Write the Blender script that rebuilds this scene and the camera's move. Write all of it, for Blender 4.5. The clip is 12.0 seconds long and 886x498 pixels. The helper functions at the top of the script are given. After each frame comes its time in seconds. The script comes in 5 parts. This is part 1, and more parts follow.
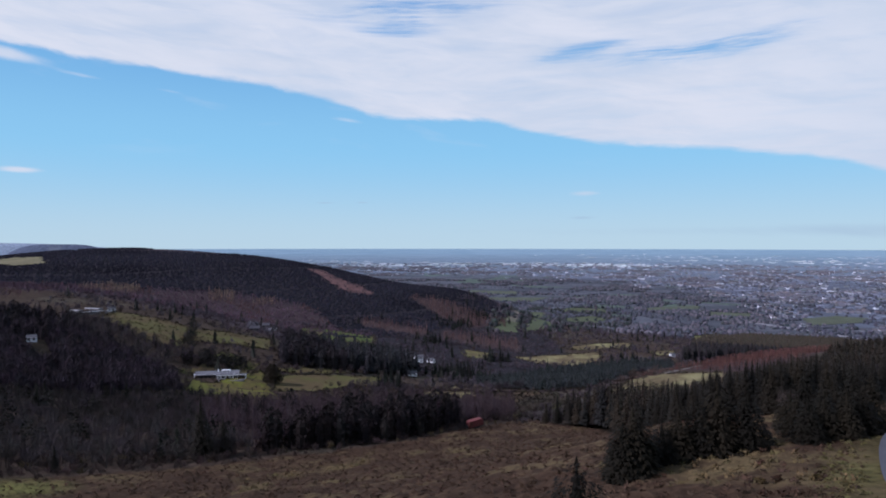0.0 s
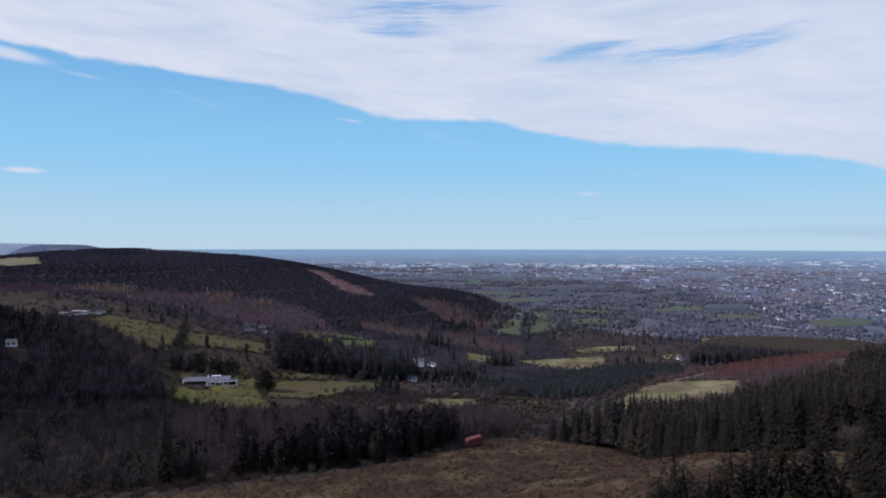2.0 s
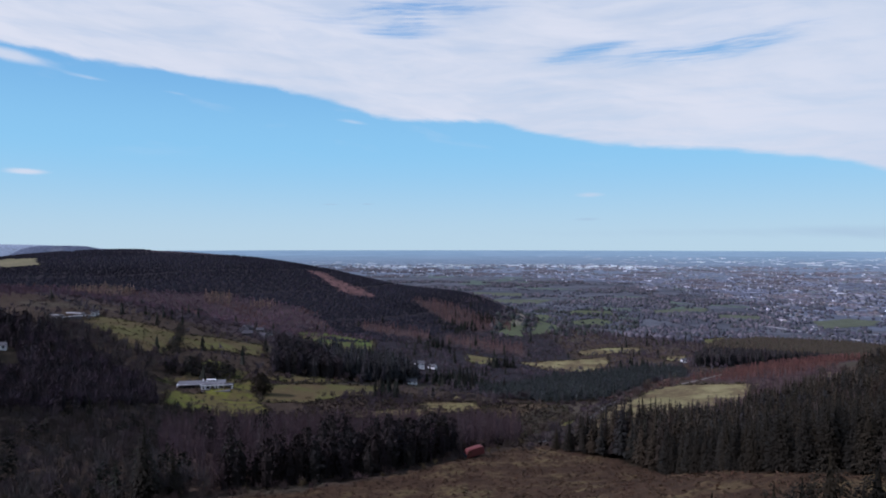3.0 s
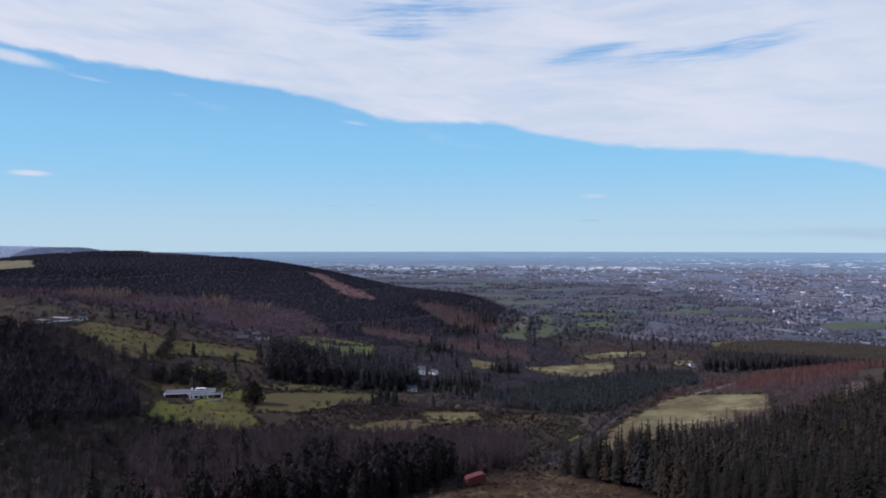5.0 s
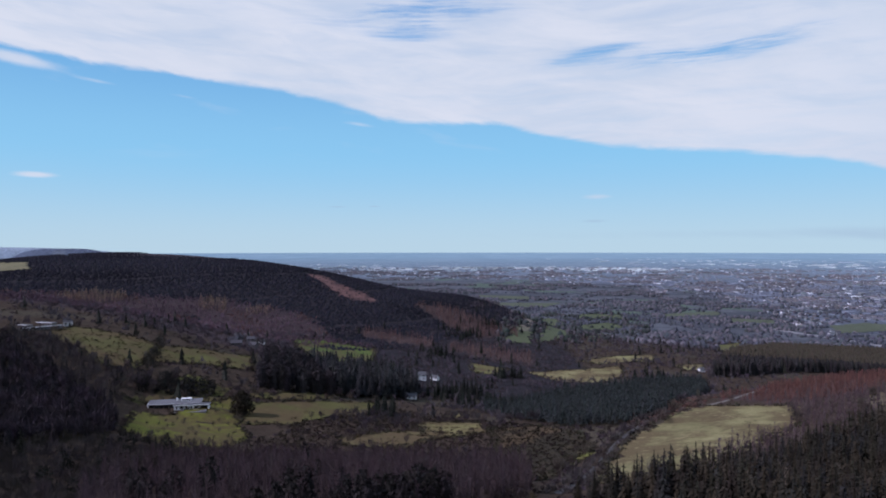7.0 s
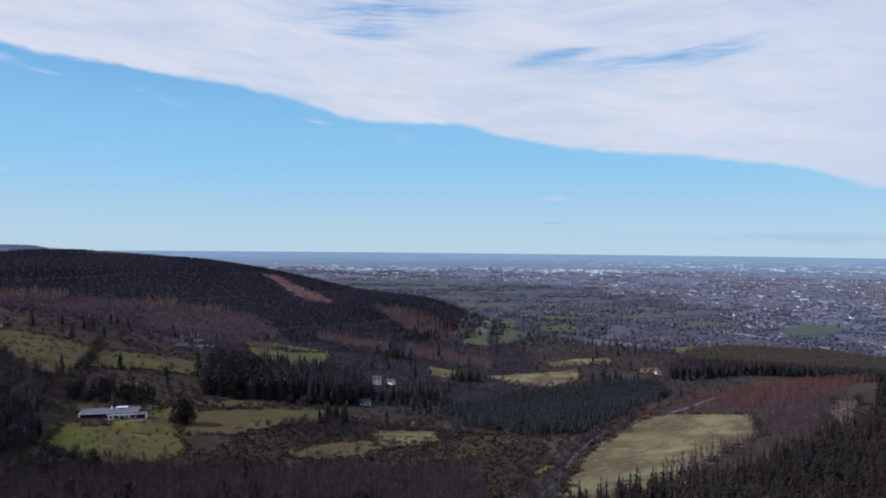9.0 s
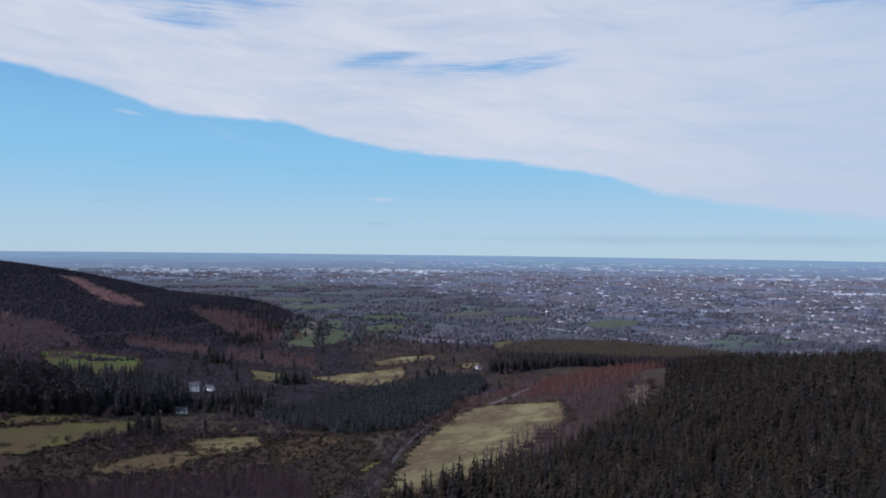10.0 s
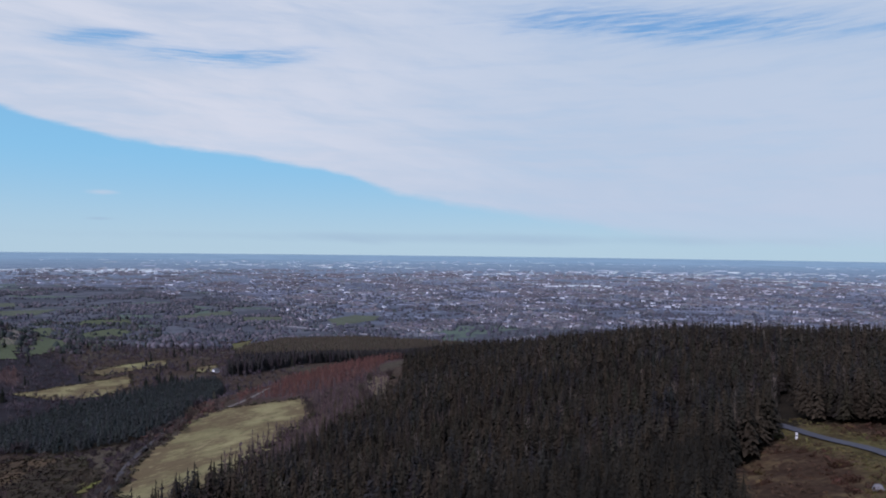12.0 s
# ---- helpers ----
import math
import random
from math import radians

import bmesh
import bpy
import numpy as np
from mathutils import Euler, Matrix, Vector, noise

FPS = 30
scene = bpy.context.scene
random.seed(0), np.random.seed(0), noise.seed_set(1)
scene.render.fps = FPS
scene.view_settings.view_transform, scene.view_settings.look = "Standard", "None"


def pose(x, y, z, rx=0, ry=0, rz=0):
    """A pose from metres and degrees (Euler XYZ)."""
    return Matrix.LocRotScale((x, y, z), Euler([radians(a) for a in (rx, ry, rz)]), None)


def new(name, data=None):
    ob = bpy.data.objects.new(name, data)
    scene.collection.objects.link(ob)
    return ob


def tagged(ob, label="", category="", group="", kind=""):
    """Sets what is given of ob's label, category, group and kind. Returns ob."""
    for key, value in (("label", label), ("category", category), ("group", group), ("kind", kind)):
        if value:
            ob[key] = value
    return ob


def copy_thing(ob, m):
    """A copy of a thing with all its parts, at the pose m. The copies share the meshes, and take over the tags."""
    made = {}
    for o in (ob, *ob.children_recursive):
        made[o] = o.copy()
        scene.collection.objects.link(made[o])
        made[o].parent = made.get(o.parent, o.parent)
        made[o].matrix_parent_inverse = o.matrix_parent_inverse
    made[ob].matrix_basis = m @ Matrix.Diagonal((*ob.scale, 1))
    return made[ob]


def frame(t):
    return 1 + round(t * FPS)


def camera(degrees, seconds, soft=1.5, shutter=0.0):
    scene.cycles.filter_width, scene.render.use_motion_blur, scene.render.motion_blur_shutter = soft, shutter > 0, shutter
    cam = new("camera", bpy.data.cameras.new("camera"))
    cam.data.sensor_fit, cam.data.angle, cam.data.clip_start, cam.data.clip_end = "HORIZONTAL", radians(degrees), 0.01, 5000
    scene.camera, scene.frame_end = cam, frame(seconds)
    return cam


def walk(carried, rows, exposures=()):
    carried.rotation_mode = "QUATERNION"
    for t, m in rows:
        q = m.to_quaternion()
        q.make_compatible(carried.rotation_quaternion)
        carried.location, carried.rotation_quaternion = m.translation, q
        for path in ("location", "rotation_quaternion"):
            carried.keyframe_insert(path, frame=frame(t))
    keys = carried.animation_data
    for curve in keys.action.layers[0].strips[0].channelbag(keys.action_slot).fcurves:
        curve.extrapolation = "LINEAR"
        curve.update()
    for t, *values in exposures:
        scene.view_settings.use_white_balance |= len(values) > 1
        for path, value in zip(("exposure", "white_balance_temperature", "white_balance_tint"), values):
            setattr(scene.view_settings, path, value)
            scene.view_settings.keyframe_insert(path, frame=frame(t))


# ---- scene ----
cam = camera(64.9, 12.0, soft=1.9)
ROWS = [
    (0.0, 0.00, 0.00, 300.00, -0.000, -0.539, -0.028),
    (0.5, 0.44, 4.65, 299.92, 0.080, -0.545, -0.105),
    (1.0, 0.89, 9.44, 299.97, 0.130, -0.547, -0.084),
    (1.5, 1.44, 14.31, 299.98, 0.203, -0.517, -0.089),
    (2.0, 2.03, 19.15, 299.90, 0.279, -0.492, -0.082),
    (2.5, 2.31, 24.02, 299.68, 0.342, -0.466, -0.054),
    (3.0, 2.72, 28.86, 299.61, 0.401, -0.416, -0.035),
    (5.0, 4.17, 48.39, 300.02, 0.660, -0.313, -0.006),
    (5.5, 4.48, 53.75, 300.07, 0.730, -0.280, -0.058),
    (6.0, 4.94, 59.23, 300.11, 0.810, -0.257, -0.017),
    (6.5, 5.43, 64.77, 300.20, 0.872, -0.258, 0.017),
    (7.0, 6.01, 70.10, 300.41, 0.957, -0.240, 0.050),
    (8.0, 7.20, 79.30, 300.80, 1.100, -0.230, -0.020),
    (8.6, 7.75, 83.60, 301.00, 1.050, -0.230, -0.200),
    (8.8, 7.90, 84.50, 301.10, 0.490, -0.230, -0.420),
    (9.0, 7.95, 84.96, 301.14, -2.355, -0.220, -0.566),
    (9.5, 7.94, 85.06, 300.79, -9.796, -0.061, -0.680),
    (10.0, 7.89, 84.96, 300.30, -16.555, -0.020, -0.716),
    (10.5, 7.87, 84.68, 300.02, -23.249, -0.032, -0.669),
    (11.0, 7.66, 84.75, 299.85, -30.009, -0.057, -0.711),
    (11.5, 7.74, 84.97, 299.81, -36.509, 0.021, -0.670),
    (11.6, 7.77, 85.00, 299.78, -37.350, 0.030, -0.680),
    (11.7, 7.80, 85.05, 299.75, -37.560, 0.040, -0.680),
    (12.0, 7.87, 85.15, 299.61, -37.582, 0.046, -0.680),
]
walk(cam, [(t, pose(x, y, z, 90 + pitch, roll, yaw)) for t, x, y, z, yaw, pitch, roll in ROWS], [(0.0, 0.0, 6200, 15), (8.8, -0.01, 6200, 15), (9.5, -0.08, 6200, 15), (11.6, -0.12, 6200, 15), (12.0, -0.12, 6200, 15)])

# ---- light: sun high on the left of the view, high cloud to the right ----
SUN_FROM = Vector((-0.91, -0.34, 0.78)).normalized()
sun = new("sun", bpy.data.lights.new("sun", "SUN"))
sun.data.energy, sun.data.angle, sun.data.color = 3.75, radians(0.6), (1.0, 0.94, 1.13)
sun.rotation_euler = (-SUN_FROM).to_track_quat("-Z", "Y").to_euler()

world = bpy.data.worlds.new("sky")
scene.world = world
world.use_nodes = True


class Net:
    """Short hand for a node tree."""

    def __init__(self, tree):
        self.t = tree
        tree.nodes.clear()

    def n(self, kind, ins=None, **props):
        node = self.t.nodes.new(kind)
        for k, v in props.items():
            if k == "operation":
                node.operation = v
            elif k == "blend_type":
                node.blend_type = v
            elif k == "data_type":
                node.data_type = v
            elif k == "attribute_name":
                node.attribute_name = v
            elif k == "sky_type":
                node.sky_type = v
            elif k == "clamp":
                node.clamp = v
            elif k == "interpolation_type":
                node.interpolation_type = v
        for k, v in (ins or {}).items():
            if hasattr(v, "is_output"):
                self.t.links.new(v, node.inputs[k])
            else:
                node.inputs[k].default_value = v
        return node

    def m(self, op, a, b=0.0, c=0.0):
        return self.n("ShaderNodeMath", {0: a, 1: b, 2: c}, operation=op).outputs[0]

    def ramp(self, v, a, b, lo=0.0, hi=1.0):
        return self.n("ShaderNodeMapRange", {0: v, 1: a, 2: b, 3: lo, 4: hi}, interpolation_type="SMOOTHSTEP").outputs[0]

    def mix(self, f, a, b, how="MIX"):
        return self.n("ShaderNodeMixRGB", {0: f, 1: a, 2: b}, blend_type=how).outputs[0]

    def noise(self, vec, scale, detail=4.0, rough=0.55):
        return self.n("ShaderNodeTexNoise", {"Vector": vec, "Scale": scale, "Detail": detail, "Roughness": rough}).outputs[0]


def build_sky():
    """Blue sky, a sheet of high cloud with a slanting edge, rifts in it and a few small clouds low down."""
    k = Net(world.node_tree)
    sky = k.n("ShaderNodeTexSky", sky_type="NISHITA")
    sky.sun_disc, sky.altitude, sky.dust_density, sky.air_density, sky.ozone_density = False, 300.0, 0.6, 1.0, 2.0
    sky.sun_elevation = math.asin(SUN_FROM.z)
    sky.sun_rotation = math.atan2(SUN_FROM.x, SUN_FROM.y)
    ray = k.n("ShaderNodeTexCoord").outputs["Generated"]
    xyz = k.n("ShaderNodeSeparateXYZ", {0: ray}).outputs
    az = k.m("MULTIPLY", k.m("ARCTAN2", xyz[0], xyz[1]), 57.2958)
    el = k.m("MULTIPLY", k.m("ARCSINE", xyz[2]), 57.2958)
    flat = k.n("ShaderNodeCombineXYZ", {0: k.m("MULTIPLY", az, 0.035), 1: k.m("MULTIPLY", k.m("ADD", el, k.m("MULTIPLY", az, 0.13)), 0.16), 2: 0.0}).outputs[0]
    warp = k.noise(flat, 0.9, 3.0)
    bent = k.n("ShaderNodeVectorMath", {0: flat, 1: k.n("ShaderNodeCombineXYZ", {0: k.m("MULTIPLY", warp, 0.5), 1: k.m("MULTIPLY", warp, 0.9), 2: 0.0}).outputs[0]}, operation="ADD").outputs[0]
    soft = k.noise(bent, 1.3, 6.0, 0.55)
    fine = k.noise(bent, 4.2, 9.0, 0.62)
    wisp = k.m("ADD", k.m("MULTIPLY", k.m("SUBTRACT", soft, 0.5), 3.4), k.m("MULTIPLY", k.m("SUBTRACT", fine, 0.5), 2.2))
    # the lower edge of the sheet: azimuth and elevation in degrees
    brim = [(-34, 13.7), (-25.3, 12.95), (-19.4, 12.65), (-13.8, 12.15), (-9.8, 11.25), (-6.2, 10.24), (-3.0, 9.92), (3.1, 9.84), (7.7, 8.74), (12.2, 7.87),
            (20.2, 7.1), (27.5, 6.25), (29.9, 5.74), (33.6, 4.44), (38.3, 3.5), (45.2, 2.48), (52.0, 1.38), (60.0, 0.3)]
    edge = brim[0][1]
    for (a0, e0), (a1, e1) in zip(brim, brim[1:]):
        step = k.n("ShaderNodeMapRange", {0: az, 1: float(a0), 2: float(a1), 3: 0.0, 4: e1 - e0}).outputs[0]
        edge = k.m("ADD", step, edge)
    frayed = k.m("ADD", k.m("MULTIPLY", k.m("SUBTRACT", fine, 0.5), 0.9), k.m("MULTIPLY", k.m("SUBTRACT", k.noise(bent, 11.0, 6.0, 0.6), 0.5), 0.5))
    over = k.m("ADD", k.m("SUBTRACT", el, edge), frayed)
    cover = k.ramp(k.m("MULTIPLY", over, k.ramp(az, 22.0, 50.0, 1.0, 0.4)), -0.1, 0.42)

    def lens(a0, e0, wa, we, tilt=0.0):
        da = k.m("DIVIDE", k.m("SUBTRACT", az, a0), wa)
        de = k.m("DIVIDE", k.m("SUBTRACT", k.m("SUBTRACT", el, e0), k.m("MULTIPLY", k.m("SUBTRACT", az, a0), tilt)), we)
        r = k.m("ADD", k.m("MULTIPLY", da, da), k.m("MULTIPLY", de, de))
        return k.m("POWER", 2.718, k.m("MULTIPLY", r, -1.0))

    # threads of cloud, drawn out along the sheet
    comb = k.n("ShaderNodeCombineXYZ", {0: k.m("MULTIPLY", az, 0.05), 1: k.m("ADD", k.m("MULTIPLY", el, 0.62), k.m("ADD", k.m("MULTIPLY", az, -0.015), k.m("MULTIPLY", warp, 1.6))), 2: 0.0}).outputs[0]
    thread = k.m("SUBTRACT", k.noise(comb, 1.4, 5.0, 0.6), 0.5)
    strand = k.m("SUBTRACT", k.noise(comb, 5.5, 6.0, 0.65), 0.5)
    holes = [(22.0, 14.75, 4.6, 0.62, 0.10, 1.15), (16.5, 14.3, 4.8, 0.55, 0.04, 1.05), (10.0, 14.7, 3.0, 0.4, 0.12, 1.1), (12.5, 15.45, 3.4, 0.26, 0.03, 1.0),
             (-3.5, 17.2, 3.2, 0.75, 0.02, 0.95), (-2.0, 19.0, 6.5, 1.0, 0.0, 1.25), (-18.0, 18.6, 3.5, 0.7, 0.0, 0.5), (-8.5, 18.0, 3.5, 0.5, 0.1, 0.55), (25.5, 15.3, 2.6, 0.3, 0.12, 0.6),
             (50.0, 17.7, 8.0, 1.0, -0.06, 0.95), (60.0, 16.6, 13.0, 0.9, -0.10, 1.4), (41.5, 9.1, 4.0, 0.22, -0.02, 0.75), (44.7, 7.4, 2.4, 0.2, -0.04, 0.6), (28.5, 9.5, 3.5, 0.2, -0.03, 0.3)]
    rifts = 0.0
    for a0, e0, wa, we, tilt, deep in holes:
        rifts = k.m("ADD", k.m("MULTIPLY", lens(a0, e0, wa * 1.15, we * 1.5, tilt), deep), rifts)
    rift = k.ramp(k.m("ADD", k.m("MULTIPLY", rifts, k.m("MULTIPLY_ADD", k.m("ADD", thread, k.m("MULTIPLY", strand, 1.0)), 2.6, 0.95)), k.m("ADD", k.m("MULTIPLY", thread, 1.1), k.m("MULTIPLY", wisp, 0.3))), 0.1, 2.2)
    veil = k.ramp(k.m("ADD", k.m("ADD", k.m("MULTIPLY", fine, 0.5), k.m("MULTIPLY", soft, 0.5)), thread), 0.2, 0.62, 0.84, 1.0)
    # cloud thinned overhead, out of view, to weaken the sky's fill light
    broken = k.m("MULTIPLY", k.ramp(el, 22.0, 48.0), k.ramp(k.noise(bent, 0.7, 4.0), 0.38, 0.6, 0.95, 0.35))
    sheet = k.m("MULTIPLY", k.m("MULTIPLY", cover, veil), k.m("SUBTRACT", 1.0, k.m("MAXIMUM", k.m("MULTIPLY", rift, 0.85), broken)))
    small = [(-31.3, 5.1, 1.5, 0.24, 0.0, 1.0), (11.5, 3.95, 1.5, 0.26, 0.0, 0.7), (-8.0, 9.85, 1.6, 0.22, -0.1, 0.5), (-32.5, 13.0, 3.2, 0.5, -0.1, 1.0),
             (-27.3, 12.0, 1.6, 0.16, -0.1, 0.45), (-21.4, 11.4, 1.5, 0.16, -0.1, 0.4), (5.8, 2.8, 1.0, 0.1, 0.0, 0.3)]
    puffs = 0.0
    for a0, e0, wa, we, tilt, deep in small:
        puffs = k.m("ADD", k.m("MULTIPLY", lens(a0, e0, wa, we, tilt), deep), puffs)
    puff = k.ramp(k.m("ADD", puffs, k.m("MULTIPLY", frayed, 0.7)), 0.2, 0.95, 0.0, 0.85)
    streak = k.m("MULTIPLY", k.ramp(k.noise(bent, 3.1, 5.0), 0.55, 0.72), k.ramp(el, 4.0, 12.0, 0.0, 0.22))
    amount = k.m("MAXIMUM", k.m("MAXIMUM", sheet, puff), streak)
    amount = k.m("MULTIPLY", amount, k.ramp(el, -1.0, 3.5, 0.3, 1.0))
    low = k.mix(k.ramp(el, -1.0, 8.0), (0.50, 0.68, 0.77, 1), (0.275, 0.60, 0.85, 1))
    blue = k.mix(k.ramp(el, 6.0, 20.0), low, (0.12, 0.35, 0.70, 1))
    blue = k.mix(k.ramp(el, 20.0, 70.0), blue, (0.05, 0.14, 0.46, 1))
    haze = k.mix(1.0, sky.outputs[0], (0.08, 0.08, 0.08, 1), "MULTIPLY")
    blue = k.mix(0.06, blue, haze)
    white = k.mix(k.ramp(k.m("ADD", soft, k.m("MULTIPLY", fine, 0.5)), 0.55, 0.95), (0.60, 0.672, 0.772, 1), (0.715, 0.752, 0.822, 1))
    white = k.mix(k.ramp(az, 15.0, 55.0, 0.0, 0.8), white, (0.522, 0.632, 0.762, 1))
    col = k.mix(amount, blue, white)
    grey = k.m("ADD", k.m("ADD", lens(11.3, 2.0, 1.3, 0.16), lens(-9.6, 3.2, 0.9, 0.08)), k.m("ADD", lens(-6.6, 3.25, 0.6, 0.07), k.m("MULTIPLY", lens(38.0, 0.9, 34.0, 0.55), 0.8)))
    grey = k.ramp(k.m("ADD", grey, k.m("MULTIPLY", wisp, 0.3)), 0.2, 1.1, 0.0, 0.5)
    col = k.mix(grey, col, (0.37, 0.50, 0.64, 1))
    back = k.n("ShaderNodeBackground", {"Color": col, "Strength": 1.0})
    out = k.n("ShaderNodeOutputWorld")
    k.t.links.new(back.outputs[0], out.inputs[0])


build_sky()

# ---- materials ----


def material(name, build, rough=0.9, gloss=0.25):
    mat = bpy.data.materials.new(name)
    mat.use_nodes = True
    k = Net(mat.node_tree)
    pos = k.n("ShaderNodeNewGeometry").outputs["Position"]
    col, bump, r = build(k, pos)
    bsdf = k.n("ShaderNodeBsdfPrincipled", {"Base Color": col, "Roughness": r if r is not None else rough})
    bsdf.inputs["Specular IOR Level"].default_value = gloss
    if bump is not None:
        b = k.n("ShaderNodeBump", {"Height": bump[0], "Strength": bump[1], "Distance": bump[2]})
        k.t.links.new(b.outputs[0], bsdf.inputs["Normal"])
    out = k.n("ShaderNodeOutputMaterial")
    k.t.links.new(bsdf.outputs[0], out.inputs[0])
    return mat


def attr(k, name="tint"):
    return k.n("ShaderNodeAttribute", attribute_name=name).outputs["Color"]


def rgb(*c):
    return (*c, 1.0)


def ground_look(k, pos):
    base = attr(k)
    wide = k.noise(pos, 0.011, 5.0, 0.6)
    mid = k.noise(pos, 0.09, 6.0, 0.62)
    fine = k.noise(pos, 0.9, 6.0, 0.65)
    v = k.m("ADD", k.m("MULTIPLY_ADD", mid, 1.5, -0.2), k.m("MULTIPLY_ADD", fine, 1.7, -0.4))
    col = k.mix(1.0, base, k.n("ShaderNodeCombineXYZ", {0: v, 1: v, 2: v}).outputs[0], "MULTIPLY")
    heath = k.n("ShaderNodeAttribute", attribute_name="heath").outputs["Fac"]
    straw = k.m("MULTIPLY", k.ramp(k.m("ADD", mid, k.m("MULTIPLY", fine, 0.35)), 0.66, 0.88), heath)
    col = k.mix(straw, col, k.mix(k.ramp(wide, 0.4, 0.6), rgb(0.118, 0.086, 0.043), rgb(0.095, 0.074, 0.034)))
    plain = k.n("ShaderNodeAttribute", attribute_name="plain").outputs["Fac"]
    town = k.n("ShaderNodeAttribute", attribute_name="town").outputs["Fac"]
    site = k.n("ShaderNodeAttribute", attribute_name="site").outputs["Vector"]
    axes = k.n("ShaderNodeSeparateXYZ", {0: site}).outputs
    flat = k.n("ShaderNodeCombineXYZ", {0: axes[0], 1: axes[1], 2: 0.0}).outputs[0]
    sway = k.n("ShaderNodeVectorMath", {0: flat, 1: k.n("ShaderNodeCombineXYZ", {0: k.m("MULTIPLY", k.noise(flat, 0.006, 3.0), 160.0), 1: k.m("MULTIPLY", k.noise(flat, 0.0051, 3.0), 160.0), 2: 0.0}).outputs[0]}, operation="ADD").outputs[0]

    def cells(size, vec=sway):
        c = k.n("ShaderNodeTexVoronoi", {"Vector": vec, "Scale": 1.0 / size, "Randomness": 1.0}).outputs["Color"]
        return k.n("ShaderNodeSeparateXYZ", {0: c}).outputs

    plot, block, lot = cells(150.0), cells(420.0), cells(19.0, flat)
    broad = k.noise(flat, 0.0011, 4.0, 0.6)
    # open country: copses, rough ground and pasture, with distance haze in their colours
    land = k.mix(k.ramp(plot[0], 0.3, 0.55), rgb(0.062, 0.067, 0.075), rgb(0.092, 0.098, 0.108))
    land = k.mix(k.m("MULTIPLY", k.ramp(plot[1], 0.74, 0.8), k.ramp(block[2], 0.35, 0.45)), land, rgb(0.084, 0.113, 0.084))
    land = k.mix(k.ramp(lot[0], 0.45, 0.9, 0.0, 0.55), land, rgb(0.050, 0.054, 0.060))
    # built-up: roofs, pale walls, gardens and street trees, tinted blue-grey to paint in haze
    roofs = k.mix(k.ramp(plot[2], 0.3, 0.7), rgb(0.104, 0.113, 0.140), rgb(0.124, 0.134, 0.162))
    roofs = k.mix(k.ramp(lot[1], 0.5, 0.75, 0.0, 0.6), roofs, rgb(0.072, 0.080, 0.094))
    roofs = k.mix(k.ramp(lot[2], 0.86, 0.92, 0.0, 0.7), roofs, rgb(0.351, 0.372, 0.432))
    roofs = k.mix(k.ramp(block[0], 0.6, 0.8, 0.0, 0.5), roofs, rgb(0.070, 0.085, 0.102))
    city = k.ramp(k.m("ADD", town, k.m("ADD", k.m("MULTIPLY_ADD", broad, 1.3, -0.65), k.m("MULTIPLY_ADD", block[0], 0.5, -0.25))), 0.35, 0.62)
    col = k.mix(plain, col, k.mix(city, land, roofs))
    # distance haze painted over the far plain, stronger towards the horizon
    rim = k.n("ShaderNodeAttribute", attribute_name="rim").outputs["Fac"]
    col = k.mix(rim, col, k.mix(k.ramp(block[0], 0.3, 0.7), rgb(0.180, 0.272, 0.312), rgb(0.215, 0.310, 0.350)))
    dark = k.m("MULTIPLY", k.ramp(k.noise(pos, 0.35, 5.0), 0.52, 0.7), k.m("MULTIPLY", heath, 0.7))
    col = k.mix(dark, col, rgb(0.028, 0.017, 0.012))
    return col, (k.m("MULTIPLY", k.m("ADD", fine, k.m("MULTIPLY", mid, 2.0)), k.m("SUBTRACT", 1.0, plain)), 0.9, 0.6), None


def field_look(k, pos):
    base = attr(k)
    mid = k.noise(pos, 0.05, 5.0, 0.6)
    fine = k.noise(pos, 0.7, 5.0, 0.6)
    v = k.m("ADD", k.m("MULTIPLY_ADD", mid, 0.5, 0.35), k.m("MULTIPLY", fine, 0.6))
    col = k.mix(1.0, base, k.n("ShaderNodeCombineXYZ", {0: v, 1: v, 2: v}).outputs[0], "MULTIPLY")
    blot = k.m("ADD", k.noise(pos, 0.035, 7.0, 0.65), k.m("MULTIPLY", fine, 0.15))
    tuft = k.noise(pos, 0.22, 6.0, 0.7)
    col = k.mix(k.ramp(blot, 0.48, 0.66, 0.0, 0.8), col, rgb(0.085, 0.058, 0.032))
    col = k.mix(k.ramp(tuft, 0.54, 0.66, 0.0, 0.6), col, rgb(0.06, 0.048, 0.024))
    col = k.mix(k.ramp(tuft, 0.36, 0.46, 0.45, 0.0), col, k.mix(1.0, base, rgb(1.25, 1.2, 1.3), "MULTIPLY"))
    return col, (fine, 0.5, 0.2), None


def tint_look(k, pos):
    base = attr(k)
    v = k.m("MULTIPLY_ADD", k.noise(pos, 0.6, 4.0), 1.2, 0.4)
    return k.mix(1.0, base, k.n("ShaderNodeCombineXYZ", {0: v, 1: v, 2: v}).outputs[0], "MULTIPLY"), None, None


def canopy_look(k, pos):
    v = k.m("MULTIPLY_ADD", k.noise(pos, 0.25, 4.0), 0.5, 0.75)
    return k.mix(1.0, attr(k), k.n("ShaderNodeCombineXYZ", {0: v, 1: v, 2: v}).outputs[0], "MULTIPLY"), None, None


